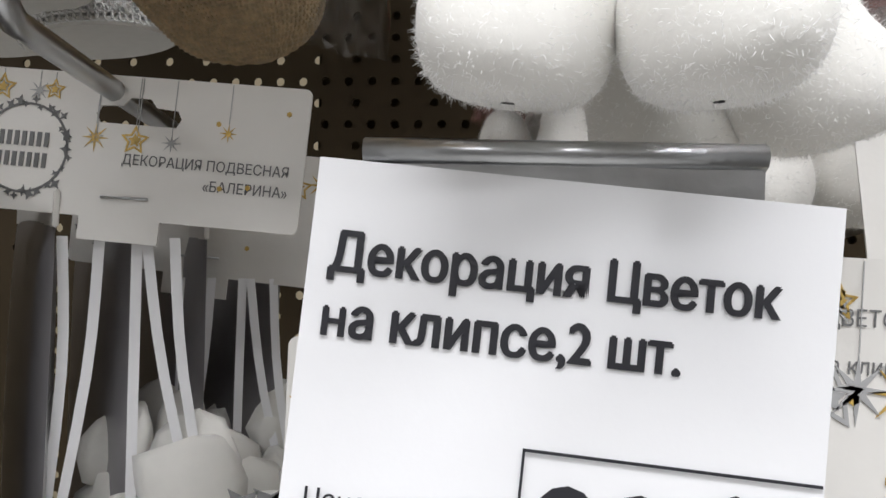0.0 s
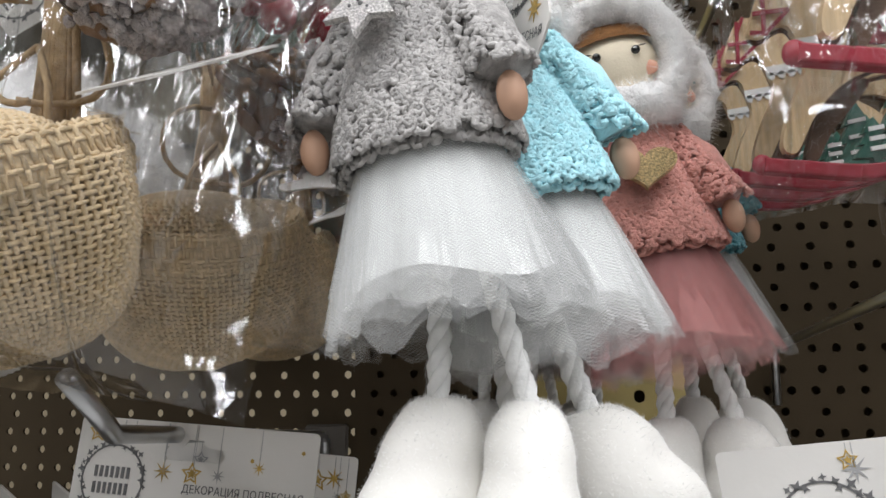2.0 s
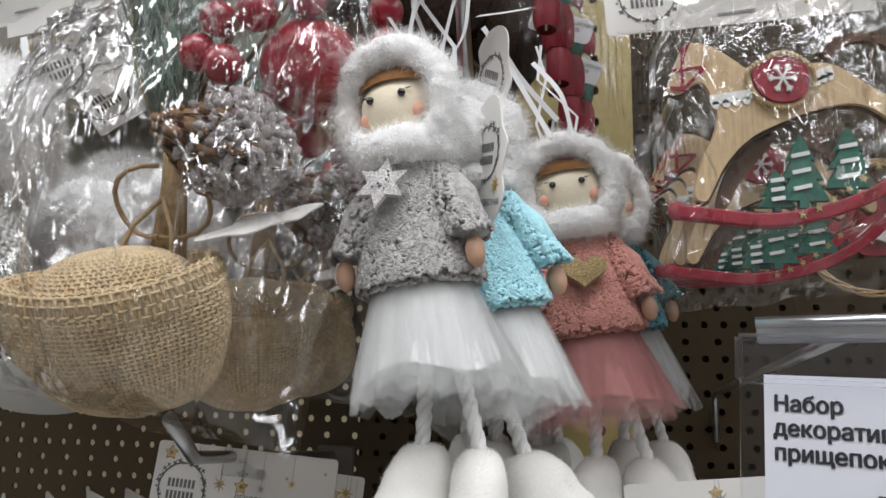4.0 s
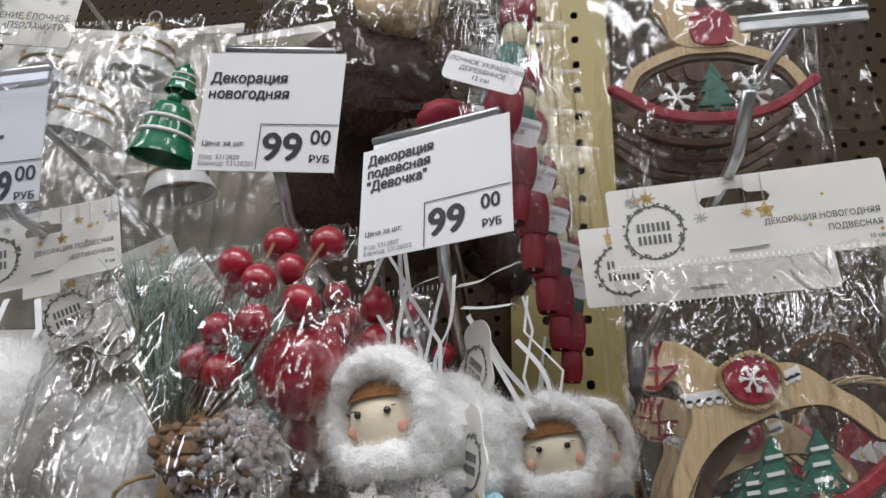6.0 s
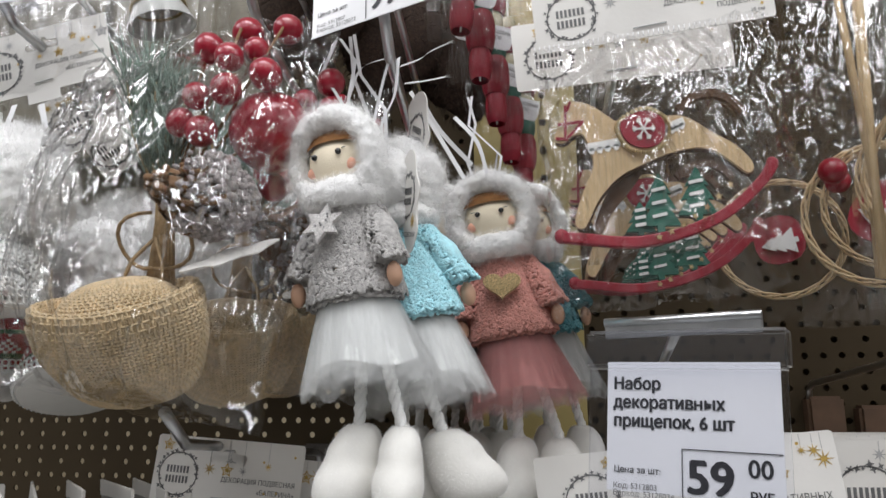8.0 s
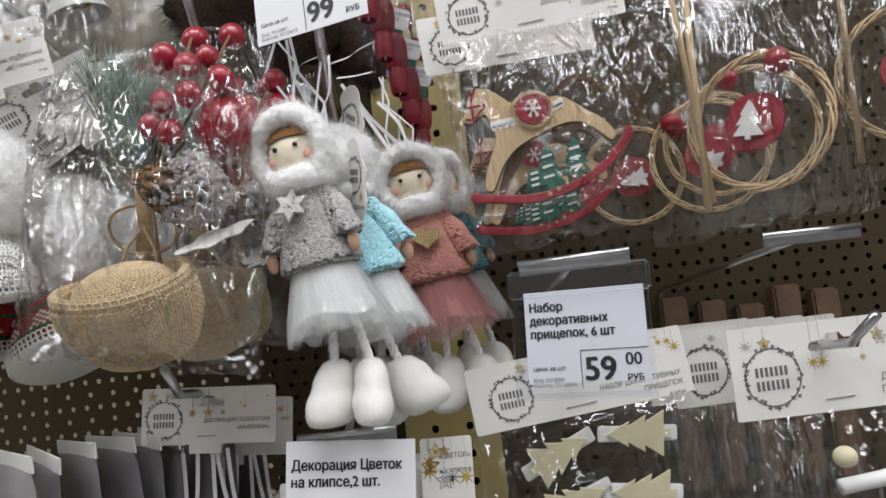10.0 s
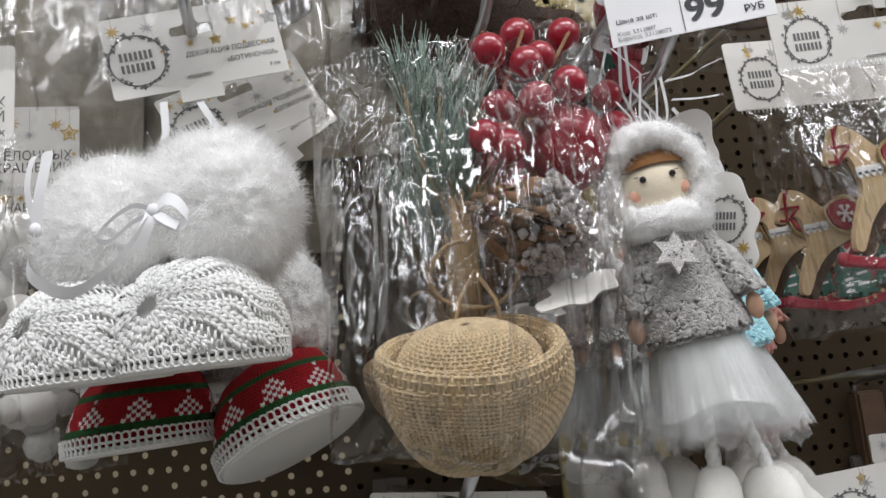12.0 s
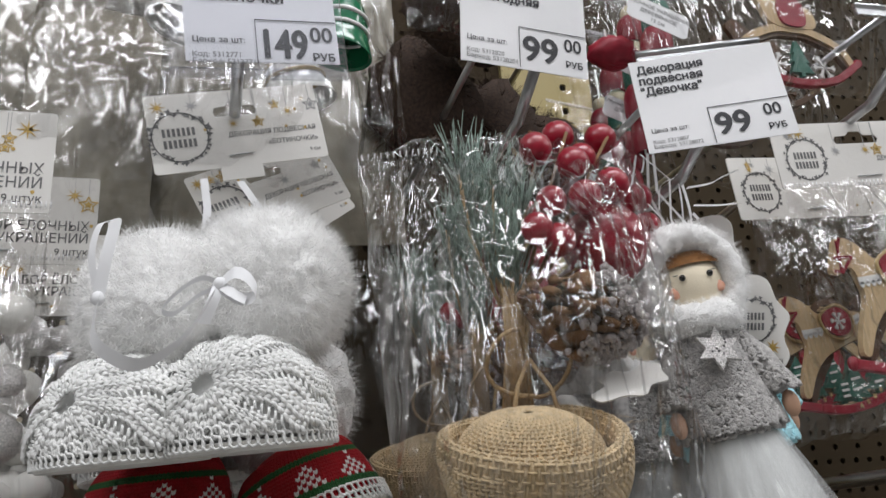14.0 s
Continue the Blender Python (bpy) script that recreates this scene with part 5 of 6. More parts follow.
def cradle(m, label):
    """The other wooden rocker: a symmetric base with a fir and two snowflakes."""
    root = thing("rocking_ornament", m, label, "ornament", "wooden rockers")
    arc = smooth_line([(-0.047, 0.007), (-0.043, 0.004), (-0.025, -0.007), (0, -0.011), (0.025, -0.007), (0.043, 0.004), (0.047, 0.007)], 6, False)
    b = Build().plate([band(arc, 0.0024)], 0.004, REDMATT, pose(0, 0, 0), 0.0006)
    for s in (-1, 1):
        b.ell((s * 0.047, 0, 0.007), (0.0035, 0.0022, 0.003), REDMATT, 12, 8)
    rk = part("rocker", b, root, "dark red curved rocker")
    b = Build().plate([band(smooth_line([(-0.042, 0.004), (-0.034, 0.017), (-0.014, 0.026), (0, 0.027), (0.014, 0.026), (0.034, 0.017), (0.042, 0.004)], 6, False), 0.0026)], 0.003, WOOD, pose(0, 0.0005, 0))
    part("arch", b, root, "pale plywood arch")
    b = Build().plate([band(smooth_line([(-0.040, 0.001), (-0.031, 0.014), (-0.013, 0.022), (0, 0.023), (0.013, 0.022), (0.031, 0.014), (0.040, 0.001)], 6, False), 0.0012)], 0.003, BURNT_SHADE, pose(0, 0.0014, 0))
    part("cut_edge", b, root, "dark laser-cut edge")
    part("fir_tree", Build().plate([tree_outline(0, -0.007, 0.017, 0.025)], 0.0024, GREEN, pose(0, -0.0006, 0)), root, "small green fir tree")
    for s in (-1, 1):
        b = Build()
        snowflake(b, s * 0.018, 0.001, 0.0085, WHITEPAINT, pose(0, -0.0006, 0))
        part("snowflake", b, root, "white cut-out snowflake")
    b = Build().plate([soft_outline([(-0.016, 0.027), (-0.020, 0.045), (-0.026, 0.052), (-0.017, 0.060), (-0.006, 0.052), (0.002, 0.045), (0.018, 0.044), (0.022, 0.034), (0.018, 0.027)])], 0.0028, WOOD, pose(0, 0, 0))
    part("horse_body", b, root, "pale plywood body")
    b = Build().plate([smooth_line([(-0.006, 0.030), (-0.006, 0.047), (0.010, 0.047), (0.011, 0.030)], 5)], 0.0012, REDMATT, pose(0, -0.002, 0))
    part("saddle", b, root, "dark red saddle")
    return root


# ---- the display ----
perforated_panel()
rear_panel()
lit_strip()

# price tags
price_tag((-0.0059, 0.1017, 1.6405), (0.0470, 0.0789, 1.6435), (-0.0056, 0.0980, 1.5972), ["Декорация", "подвесная", '"Девочка"'], "99", "Код: 5312807\nБаркод: 53128072", label="white paper price tag taped askew to a hook bar", first=0.155, step=0.12)
price_tag((-0.0733, 0.1110, 1.6910), (-0.0169, 0.1106, 1.6885), (-0.0768, 0.1125, 1.6400), ["Декорация", "новогодняя"], "99", "Код: 5312820\nБаркод: 53128201", label="white paper price tag hung from a hook bar", first=0.265, step=0.135)
price_tag((-0.1895, 0.0990, 1.6750), (-0.1300, 0.0990, 1.6810), (-0.1850, 0.1000, 1.6110), ["Декорация", "подвесная", '"Ботиночки"'], "149", "Код: 5312771\nБаркод: 53127716", True, "white price card in a clear plastic sleeve")
price_tag((0.0998, 0.0845, 1.4766), (0.1535, 0.0572, 1.4748), (0.0981, 0.0790, 1.4203), ["Набор", "декоративных", "прищепок, 6 шт"], "59", "Код: 5312803\nБаркод: 53128034", True, "white price card in a clear plastic sleeve")
price_tag((-0.0100, 0.1054, 1.4113), (0.0491, 0.1002, 1.4060), (-0.01475, 0.1025, 1.3618), ["Декорация Цветок", "на клипсе,2 шт."], "99", "", label="white paper price tag taped to a hook bar", squeeze=0.86, first=0.264, step=0.148, size=0.130)

# hooks: goods wire tip, middle of the price bar
hook((0.0235, 0.118, 1.598), (0.0210, 0.0915, 1.6435), 0.050, (0.92, -0.39, 0.02))
hook((-0.0420, 0.136, 1.628), (-0.045, 0.1130, 1.6910), 0.045, (1, 0, -0.06))
hook((-0.1610, 0.135, 1.632), (-0.159, 0.103, 1.677), 0.050, (1, 0, 0.1))
hook((0.1290, 0.108, 1.640), (0.1590, 0.108, 1.697), 0.048, (1, 0, 0.08), x_back=0.14)
hook((-0.0655, 0.140, 1.4365), None)
hook((0.0180, 0.125, 1.385), (0.0180, 0.1045, 1.4105), 0.046, (0.99, -0.08, -0.01), drop=0.01, tag_drop=0.0)
hook((0.1380, 0.143, 1.425), (0.1265, 0.074, 1.4784), 0.05, (0.89, -0.45, 0), x_back=0.17)
hook((0.2680, 0.100, 1.425), (0.250, 0.090, 1.480), 0.05)

# dolls on one hook
doll("hanging_doll", pose(0.0238, 0.0995, 1.4210, 0, -8, -18), GREYWOOL, None, "star", 0.048, "hanging doll in grey boucle coat, white net skirt, silver star", 1)
doll("hanging_doll", pose(0.0455, 0.1225, 1.4165, 0, -10, 0) @ pose(0, 0, 0, 0, 0, 150) @ Matrix.Diagonal((1.10, 1.05, 1, 1)), BLUEWOOL, None, None, 0.056, "hanging doll in an aqua boucle coat with white net skirt", 2, fur_hood=True)
doll("hanging_doll", pose(0.0853, 0.177, 1.4117, 0, -9, -4) @ Matrix.Diagonal((1.09, 1.04, 1.03, 1)), PINKWOOL, TULLEPINK, "heart", 0.055, "hanging doll in dusty pink boucle coat with glitter heart", 3)
doll("hanging_doll", pose(0.1000, 0.208, 1.4170, 0, -8, 10), TEALWOOL, None, None, 0.055, "hanging doll in a teal coat behind the pink one", 4, fine=0.5)
doll("hanging_doll", pose(0.0450, 0.200, 1.4150, 0, -3, 10), GREYWOOL, None, None, 0.055, "hanging doll in a grey coat at the back of the hook", 5, fine=0.4)

# potted decorations in their bags
P0 = pose(-0.0730, 0.088, 1.4790, 0, 4, 0)
pot_a = arrangement(P0, "burlap pot with frosted sprig, red berries and pine cone")
bag((-0.115, 0.128, 1.600), (0.002, 0.126, 1.622), (-0.114, 0.084, 1.462), (-0.016, 0.084, 1.443), 0.046, 0.022, "clear crinkled cellophane bag round a potted decoration", 1, fold=0.0055)
for k, (dx, dy, dz, rz) in enumerate(((0.018, 0.064, 0.000, 25), (0.010, 0.150, 0.004, -20))):
    pb = copy_thing(pot_a, pose(-0.073 + dx, 0.086 + dy, 1.479 + dz, 0, 4, rz))
    tagged(pb, "burlap pot decoration in a bag further back on the hook")
    o = Vector((dx, dy, dz))
    bag(Vector((-0.105, 0.120, 1.598)) + o, Vector((-0.002, 0.120, 1.612)) + o, Vector((-0.110, 0.090, 1.468)) + o, Vector((-0.022, 0.092, 1.452)) + o, 0.028, 0.02, "clear cellophane bag round a potted decoration further back", 11 + k, FILM_DULL, rear_film=False)

# white boots on a printed card, red boots behind
card = header_card((-0.1975, 0.157, 1.6340), (-0.1292, 0.157, 1.6485), (-0.1940, 0.157, 1.5990), ["ДЕКОРАЦИЯ ПОДВЕСНАЯ", "«БОТИНОЧКИ»", "9 см"], size=0.088, logo=0.17, tab=True, seed=3)
tagged(card, "white printed hang card with gold stars above the white boots", "hang card", "hang cards")
wb = knit_boot(pose(-0.1530, 0.128, 1.4915, 3, -2, -24) @ Matrix.Diagonal((1.06, 1.0, 1.20, 1)), YARN, label="white cable-knit bootie with a fluffy fur cuff", seed=1, fur_n=16000)
bow_ribbon(wb, (-0.1643, 0.0935, 1.5385))
wb2 = knit_boot(pose(-0.1885, 0.134, 1.4890, 3, -2, -30) @ Matrix.Diagonal((0.96, 1.0, 1.12, 1)), YARN, label="white cable-knit bootie behind its pair", seed=2, fur_n=13000)
b = Build()
b.ribbon(smooth_line([(-0.1973, 0.0945, 1.5336), (-0.1965, 0.0860, 1.5210), (-0.1918, 0.0840, 1.5155), (-0.1847, 0.0830, 1.5126), (-0.1775, 0.0830, 1.5160), (-0.1717, 0.0850, 1.5227), (-0.1660, 0.0925, 1.5350)], 5, False), 0.0040, (0.3, -0.5, 0.8), SATIN)
b.ribbon(smooth_line([(-0.1973, 0.0950, 1.5336), (-0.2000, 0.0945, 1.5460), (-0.1988, 0.0945, 1.5555), (-0.1960, 0.0945, 1.5570)], 5, False), 0.0022, (0.9, -0.4, 0.2), SATIN)
b.ribbon(smooth_line([(-0.1960, 0.0945, 1.5575), (-0.1945, 0.0935, 1.5560), (-0.1960, 0.0930, 1.5450), (-0.1973, 0.0945, 1.5330)], 5, False), 0.0042, (0.9, -0.4, 0.2), SATIN)
b.ell((-0.1973, 0.0945, 1.5336), (0.0020, 0.0016, 0.0022), SATIN, 10, 8)
tagged(part("ribbon_loop", b), "white satin ribbon joining the two booties", "ribbon")
b = Build()
for x0, x1 in ((-0.172, -0.170), (-0.158, -0.150)):
    b.ribbon([(x0, 0.157, 1.600), (x1, 0.150, 1.585), (x1, 0.140, 1.568)], 0.003, (1, 0, 0.2), SATIN)
tagged(part("hanging_ribbon", b), "white satin ribbon from the card to the booties", "ribbon")
knit_boot(pose(-0.123, 0.168, 1.4610, 0, -28, -38) @ Matrix.Diagonal((1.1, 1.1, 1.3, 1)), REDYARN, True, "red knitted bootie with white fir pattern and fur cuff", 3, fur_n=4000)
knit_boot(pose(-0.181, 0.178, 1.4640, 0, -5, -30) @ Matrix.Diagonal((1.05, 1.05, 1.15, 1)), REDYARN, True, "red knitted bootie behind the white pair", 4, fur_n=2500)
for k, (dx, dy, dz, a) in enumerate(((0.016, 0.030, -0.022, 16), (0.024, 0.055, -0.030, 26))):
    t = Vector((-0.1975 + dx, 0.157 + dy, 1.634 + dz))
    ca, sa = math.cos(radians(12 + a)), math.sin(radians(12 + a))
    c = header_card(t, t + Vector((0.068 * ca, 0.01, 0.068 * sa)), t + Vector((0.035 * sa, 0, -0.035 * ca)), ["ДЕКОРАЦИЯ ПОДВЕСНАЯ", "«БОТИНОЧКИ»", "9 см"], size=0.088, logo=0.17, tab=True, seed=5 + k)
    tagged(c, "white printed hang card further back on the hook", "hang card", "hang cards")

# wooden horses in their bags
horse(pose(0.0916, 0.118, 1.5170) @ Matrix.Diagonal((0.935, 1, 1.05, 1)), "pale wooden rocking horse with a red rocker in a bag")
card = header_card((0.0842, 0.1278, 1.6344), (0.1817, 0.1157, 1.6418), (0.0851, 0.1290, 1.6012), ["ДЕКОРАЦИЯ НОВОГОДНЯЯ", "ПОДВЕСНАЯ", "10 см"], logo=0.165, size=0.095, seed=7, slot=0.47)
tagged(card, "white printed header card above a bagged wooden horse", "hang card", "hang cards")
bag((0.0845, 0.1265, 1.6020), (0.1790, 0.1145, 1.6080), (0.0890, 0.1180, 1.5040), (0.1880, 0.1160, 1.5180), 0.012, 0.006, "clear crinkled cellophane bag round a wooden horse", 3, fold=0.0035)
horse(pose(0.1010, 0.1660, 1.5055) @ Matrix.Diagonal((0.935, 1, 1, 1)), "wooden rocking horse in the second bag on the hook")
card = header_card((0.0756, 0.1500, 1.6268), (0.1740, 0.1480, 1.6350), (0.0816, 0.1500, 1.5939), None, logo=0.165, seed=8, slot=0.47)
tagged(card, "white printed header card on the second horse bag", "hang card", "hang cards")
bag((0.0810, 0.1520, 1.5940), (0.1800, 0.1500, 1.6020), (0.0920, 0.1560, 1.4880), (0.1930, 0.1560, 1.5020), 0.010, 0.006, "clear cellophane bag on the second wooden horse", 13, FILM, rear_film=False, fold=0.005)

# more of the same goods, further back on each hook, added to shade the panel
more = [o for o in scene.objects if o.name.split(".")[0] == "hanging_doll"]
for k, (src, x, y, rz) in enumerate(((0, 0.030, 0.235, 40), (1, 0.062, 0.262, -80), (2, 0.046, 0.295, 30), (0, 0.072, 0.325, 120))):
    c = copy_thing(more[src], pose(x, y, 1.4150 - 0.002 * k, 0, -3, rz))
    tagged(c, "hanging doll far back on the hook, in shade")
for k in range(3):
    for s, src in ((0, wb), (1, wb2)):
        c = copy_thing(src, pose(-0.148 + 0.008 * k - 0.040 * s, 0.222 + 0.048 * k, 1.488 - 0.004 * k, 0, -8, -30 + 20 * k))
        tagged(c, "white knitted bootie further back on the hook")

# ---- lower row ----
card = header_card((-0.0958, 0.1810, 1.4390), (-0.0223, 0.1738, 1.4335), (-0.0997, 0.1789, 1.4085), ["ДЕКОРАЦИЯ ПОДВЕСНАЯ", "«БАЛЕРИНА»"], size=0.10, tab=True, seed=21, logo=0.17)
tagged(card, "white printed hang card with strings on a lower hook", "hang card", "hang cards")


def strings(x, y, z, label):
    root = thing("string_bundle", pose(x, y, z), label, "strings", "hanging strings")
    for dx, ex in ((-0.010, -0.006), (-0.002, -0.012), (0.006, -0.002), (0.008, 0.014), (0.014, 0.010)):
        b = Build().ribbon(smooth_line([(dx, -0.0012, 0), (dx * 0.9 + ex * 0.3, 0.001, -0.03), (dx + ex, 0.002, -0.075)], 4, False), 0.0022, (1, 0.3, 0), SATIN)
        part("cord", b, root)


strings(-0.066, 0.1785, 1.402, "white hanging cords below a printed card")
card = header_card((-0.0900, 0.2150, 1.4300), (-0.0180, 0.2100, 1.4230), (-0.0940, 0.2150, 1.3960), None, tab=True, seed=22, logo=0.17)
tagged(card, "white printed hang card behind the first on the hook", "hang card", "hang cards")
strings(-0.052, 0.2120, 1.392, "white hanging cords of the card behind")


def flat_pack(m, w, h, d, material, label, name="flat_pack", group="flat packs"):
    """A flat film pack with a soft swelling and a folded top edge."""
    root = thing(name, m, label, "pack", group)
    b = Build()
    for s in (-1, 1):
        b.grid(lambda u, v: (u * w, s * d / 2 * (math.sin(math.pi * u) * math.sin(math.pi * v)) ** 0.3 if 0 < u < 1 and 0 < v < 1 else 0, -h * v), 10, 12, material)
    part("pouch", b, root)
    b = Build().box((0, -0.0006, -0.004), (w, 0.0006, 0.004), CARD, None, 0.0003)
    part("top_fold", b, root)
    return root


rnd = random.Random(8)
gp = flat_pack(pose(-0.170, 0.170, 1.4140, 3, 0, -52), 0.072, 0.11, 0.006, GREYPACK, "grey film pack standing on edge in a row")
for k in range(1, 9):
    g = copy_thing(gp, pose(-0.170 + 0.0105 * k, 0.170 + 0.013 * k, 1.4135 - 0.0008 * k, rnd.uniform(-3, 5), rnd.uniform(-2, 2), -52 + rnd.uniform(-4, 4)))
for k in range(3):
    c = header_card((-0.262 + 0.011 * k, 0.150 + 0.018 * k, 1.4120), (-0.197 + 0.011 * k, 0.150 + 0.018 * k, 1.4150), (-0.262 + 0.011 * k, 0.150 + 0.018 * k, 1.330), ["НАБОР ЁЛОЧНЫХ", "УКРАШЕНИЙ"], slot=0, logo=0, size=0.05, text_z=-0.18, seed=30 + k)
    tagged(c, "white printed card of a grey pack", "hang card", "hang cards")

# clip flowers behind their price tag
c = header_card((0.052, 0.128, 1.4010), (0.078, 0.128, 1.4000), (0.052, 0.128, 1.350), ["«ЦВЕТОК»", "на клипсе"], slot=0, logo=0, size=0.07, text_z=-0.2, seed=40)
tagged(c, "white printed card of the clip flowers", "hang card", "hang cards")
for k in range(3):
    c = header_card((-0.020 + 0.004 * k, 0.140 + 0.022 * k, 1.386), (0.060 + 0.004 * k, 0.140 + 0.022 * k, 1.384), (-0.020 + 0.004 * k, 0.140 + 0.022 * k, 1.300), None, slot=0, seed=41 + k)
    tagged(c, "white printed card behind the flower price tag", "hang card", "hang cards")
b = Build()
for k in range(60):
    a = rnd.uniform(0, 6.28)
    b.ell((-0.045 + rnd.uniform(-0.035, 0.03), 0.20 + rnd.uniform(-0.03, 0.04), 1.335 + rnd.uniform(-0.025, 0.02)), (0.012, 0.004, 0.010), FELT, 8, 6, Matrix.Rotation(a, 3, "Z"), 0.3, k)
tagged(part("fabric_flowers", b), "heap of white fabric flowers in packs", "flowers", kind="stuff")


# clothes pegs in bags under printed cards
def peg_pack(tl, tr, bl, lines, seed, label, group="peg packs", trees=True):
    root = thing("peg_pack", Matrix.Translation(tl), label, "pack", group)
    inv = root.matrix_world.inverted()
    c = header_card(tl, tr, bl, lines, seed=seed, size=0.11, text_z=-0.72)
    mw = c.matrix_world.copy()
    c.parent = root
    c.matrix_parent_inverse = inv
    c.matrix_world = mw
    tl, tr, bl = Vector(tl), Vector(tr), Vector(bl)
    br = bl + tr - tl
    dn = (bl - tl).normalized() * 0.11
    film(root, bl, br, bl + dn, br + dn, 0.010, FILM, seed, n=36, fold=0.003, name="bag_film")
    if trees:
        x, z = (br - bl).normalized(), -dn.normalized()
        m = Matrix((x, z.cross(x), z)).transposed().to_4x4()
        for k, (u, w, rot) in enumerate(((0.36, 0.014, 70), (0.74, 0.012, -80), (0.40, 0.040, 75), (0.72, 0.042, -78), (0.5, 0.065, 20), (0.3, 0.075, -15))):
            m.translation = inv @ (bl + (br - bl) * u + dn.normalized() * w)
            b = Build().plate([tree_outline(0, -0.016, 0.024, 0.034)], 0.0025, CREAMWOOD, m @ pose(0, -0.003 + 0.0015 * (k % 2), -0.004, 0, rot, 0), 0.0004)
            part("tree_peg", b, root, "cream wooden fir-tree peg")
            b = Build().box((-0.004, 0.001, -0.020), (0.004, 0.005, 0.022), WHITEPAINT, m @ pose(0, -0.002, -0.004, 0, rot, 0), 0.0006)
            part("peg_clip", b, root)
    return root


peg_pack((0.0808, 0.1554, 1.4297), (0.1980, 0.1400, 1.4420), (0.0820, 0.1540, 1.3940), ["НАБОР ДЕКОРАТИВНЫХ", "ПРИЩЕПОК", "6 штук"], 51, "bag of cream fir-tree pegs under a printed card")
for k in range(4):
    peg_pack((0.199 - 0.006 * k, 0.160 + 0.022 * k, 1.437), (0.300 - 0.006 * k, 0.160 + 0.022 * k, 1.437), (0.200 - 0.006 * k, 0.160 + 0.022 * k, 1.394), None, 52 + k, "printed peg card further back on the hook", trees=False)
peg_pack((0.2190, 0.1300, 1.4362), (0.3340, 0.1250, 1.4360), (0.2180, 0.1300, 1.3880), ["ДЕКОРАЦИЯ", "ПОДВЕСНАЯ"], 57, "bag with wooden beads under a white printed card", trees=False)
b = Build()
b.ell((0.268, 0.120, 1.366), (0.006, 0.006, 0.0055), CREAMWOOD, 16, 10)
tagged(part("wooden_bead", b), "cream wooden bead in a bag", "bead")
b = Build().tube([(0.262, 0.118, 1.352), (0.320, 0.118, 1.356)], 0.004, WHITEPAINT, 12)
tagged(part("white_rod", b), "white round rod in a bag", "rod")

# ---- left: sets of ornaments ----
for k, (x, y, z) in enumerate(((-0.298, 0.1540, 1.6200), (-0.290, 0.2100, 1.6180), (-0.282, 0.2500, 1.6050))):
    c = header_card((x, y, z), (x + 0.072, y, z + 0.0015), (x + 0.001, y, z - 0.041), ["НАБОР ЁЛОЧНЫХ", "УКРАШЕНИЙ", "9 штук"], size=0.15, text_z=-0.62, slot=0.3, logo=0, seed=60 + k)
    tagged(c, "white printed card of a bagged ornament set", "hang card", "hang cards")
    bag((x, y + 0.001, z - 0.038), (x + 0.074, y, z - 0.036), (x + 0.002, y - 0.01, z - 0.155), (x + 0.080, y - 0.012, z - 0.150), 0.018, 0.008, "clear bag of white ornaments", 61 + k, FILM if k == 0 else FILM_DULL, rear_film=False)
    b = Build()
    for j in range(26):
        b.ell((x + rnd.uniform(0.008, 0.070), y + rnd.uniform(-0.008, 0.004), z - rnd.uniform(0.060, 0.145)), rnd.uniform(0.005, 0.009), FELT if j % 3 else SILVERGLIT, 12, 8, rough=0.15, seed=j)
    tagged(part("white_ornaments", b), "white and silver bauble set in a clear bag", "ornaments", kind="stuff")

# ---- upper left: bells in bags ----
def bell(m, material, label):
    root = thing("bell", m, label, "bell", "bells")
    prof = ((0.004, 0.030), (0.010, 0.028), (0.0135, 0.020), (0.0155, 0.010), (0.019, 0.002), (0.0195, 0.0), (0.0175, 0.001))

    def fn(u, v):
        k = v * (len(prof) - 1)
        i = min(int(k), len(prof) - 2)
        r = prof[i][0] + (prof[i + 1][0] - prof[i][0]) * (k - i)
        z = prof[i][1] + (prof[i + 1][1] - prof[i][1]) * (k - i)
        return (r * math.cos(6.2832 * u), r * math.sin(6.2832 * u), z)
    part("cup", Build().grid(fn, 28, 18, material, True), root)
    b = Build()
    for z, r in ((0.0195, 0.0138), (0.012, 0.0155)):
        b.tube([(r * math.cos(0.2618 * k), r * math.sin(0.2618 * k), z) for k in range(24)], 0.0011, WHITEPAINT if material is GREENGLOSS else GLITTER, 5, True)
    part("painted_band", b, root, "pale painted band")
    part("crown", Build().ell((0, 0, 0.032), (0.0045, 0.0045, 0.004), GLITTER if material is not GREENGLOSS else GREENGLOSS, 10, 8), root)
    b = Build().tube([(0.004 * math.cos(k), 0, 0.039 + 0.004 * math.sin(k)) for k in [0.52 * i for i in range(12)]], 0.0006, STEEL, 5, True)
    part("ring", b, root, "steel wire ring")
    return root


bell(pose(-0.1160, 0.165, 1.6700, 6, 8, 0) @ Matrix.Diagonal((0.8, 0.8, 0.95, 1)), GREENGLOSS, "green enamel bell with a white band in a bag")
bell(pose(-0.1110, 0.165, 1.7050, 6, 8, 0) @ Matrix.Diagonal((0.4, 0.4, 0.45, 1)), GREENGLOSS, "small green enamel bell above a larger one")
for k, (x, y, z, a) in enumerate(((-0.186, 0.205, 1.7020, 12), (-0.128, 0.215, 1.6720, -14), (-0.160, 0.215, 1.7450, 5), (-0.215, 0.215, 1.735, -10))):
    bell(pose(x, y, z, 5, a, 0), WHITEPAINT, "white bell with gold rim in a bag")
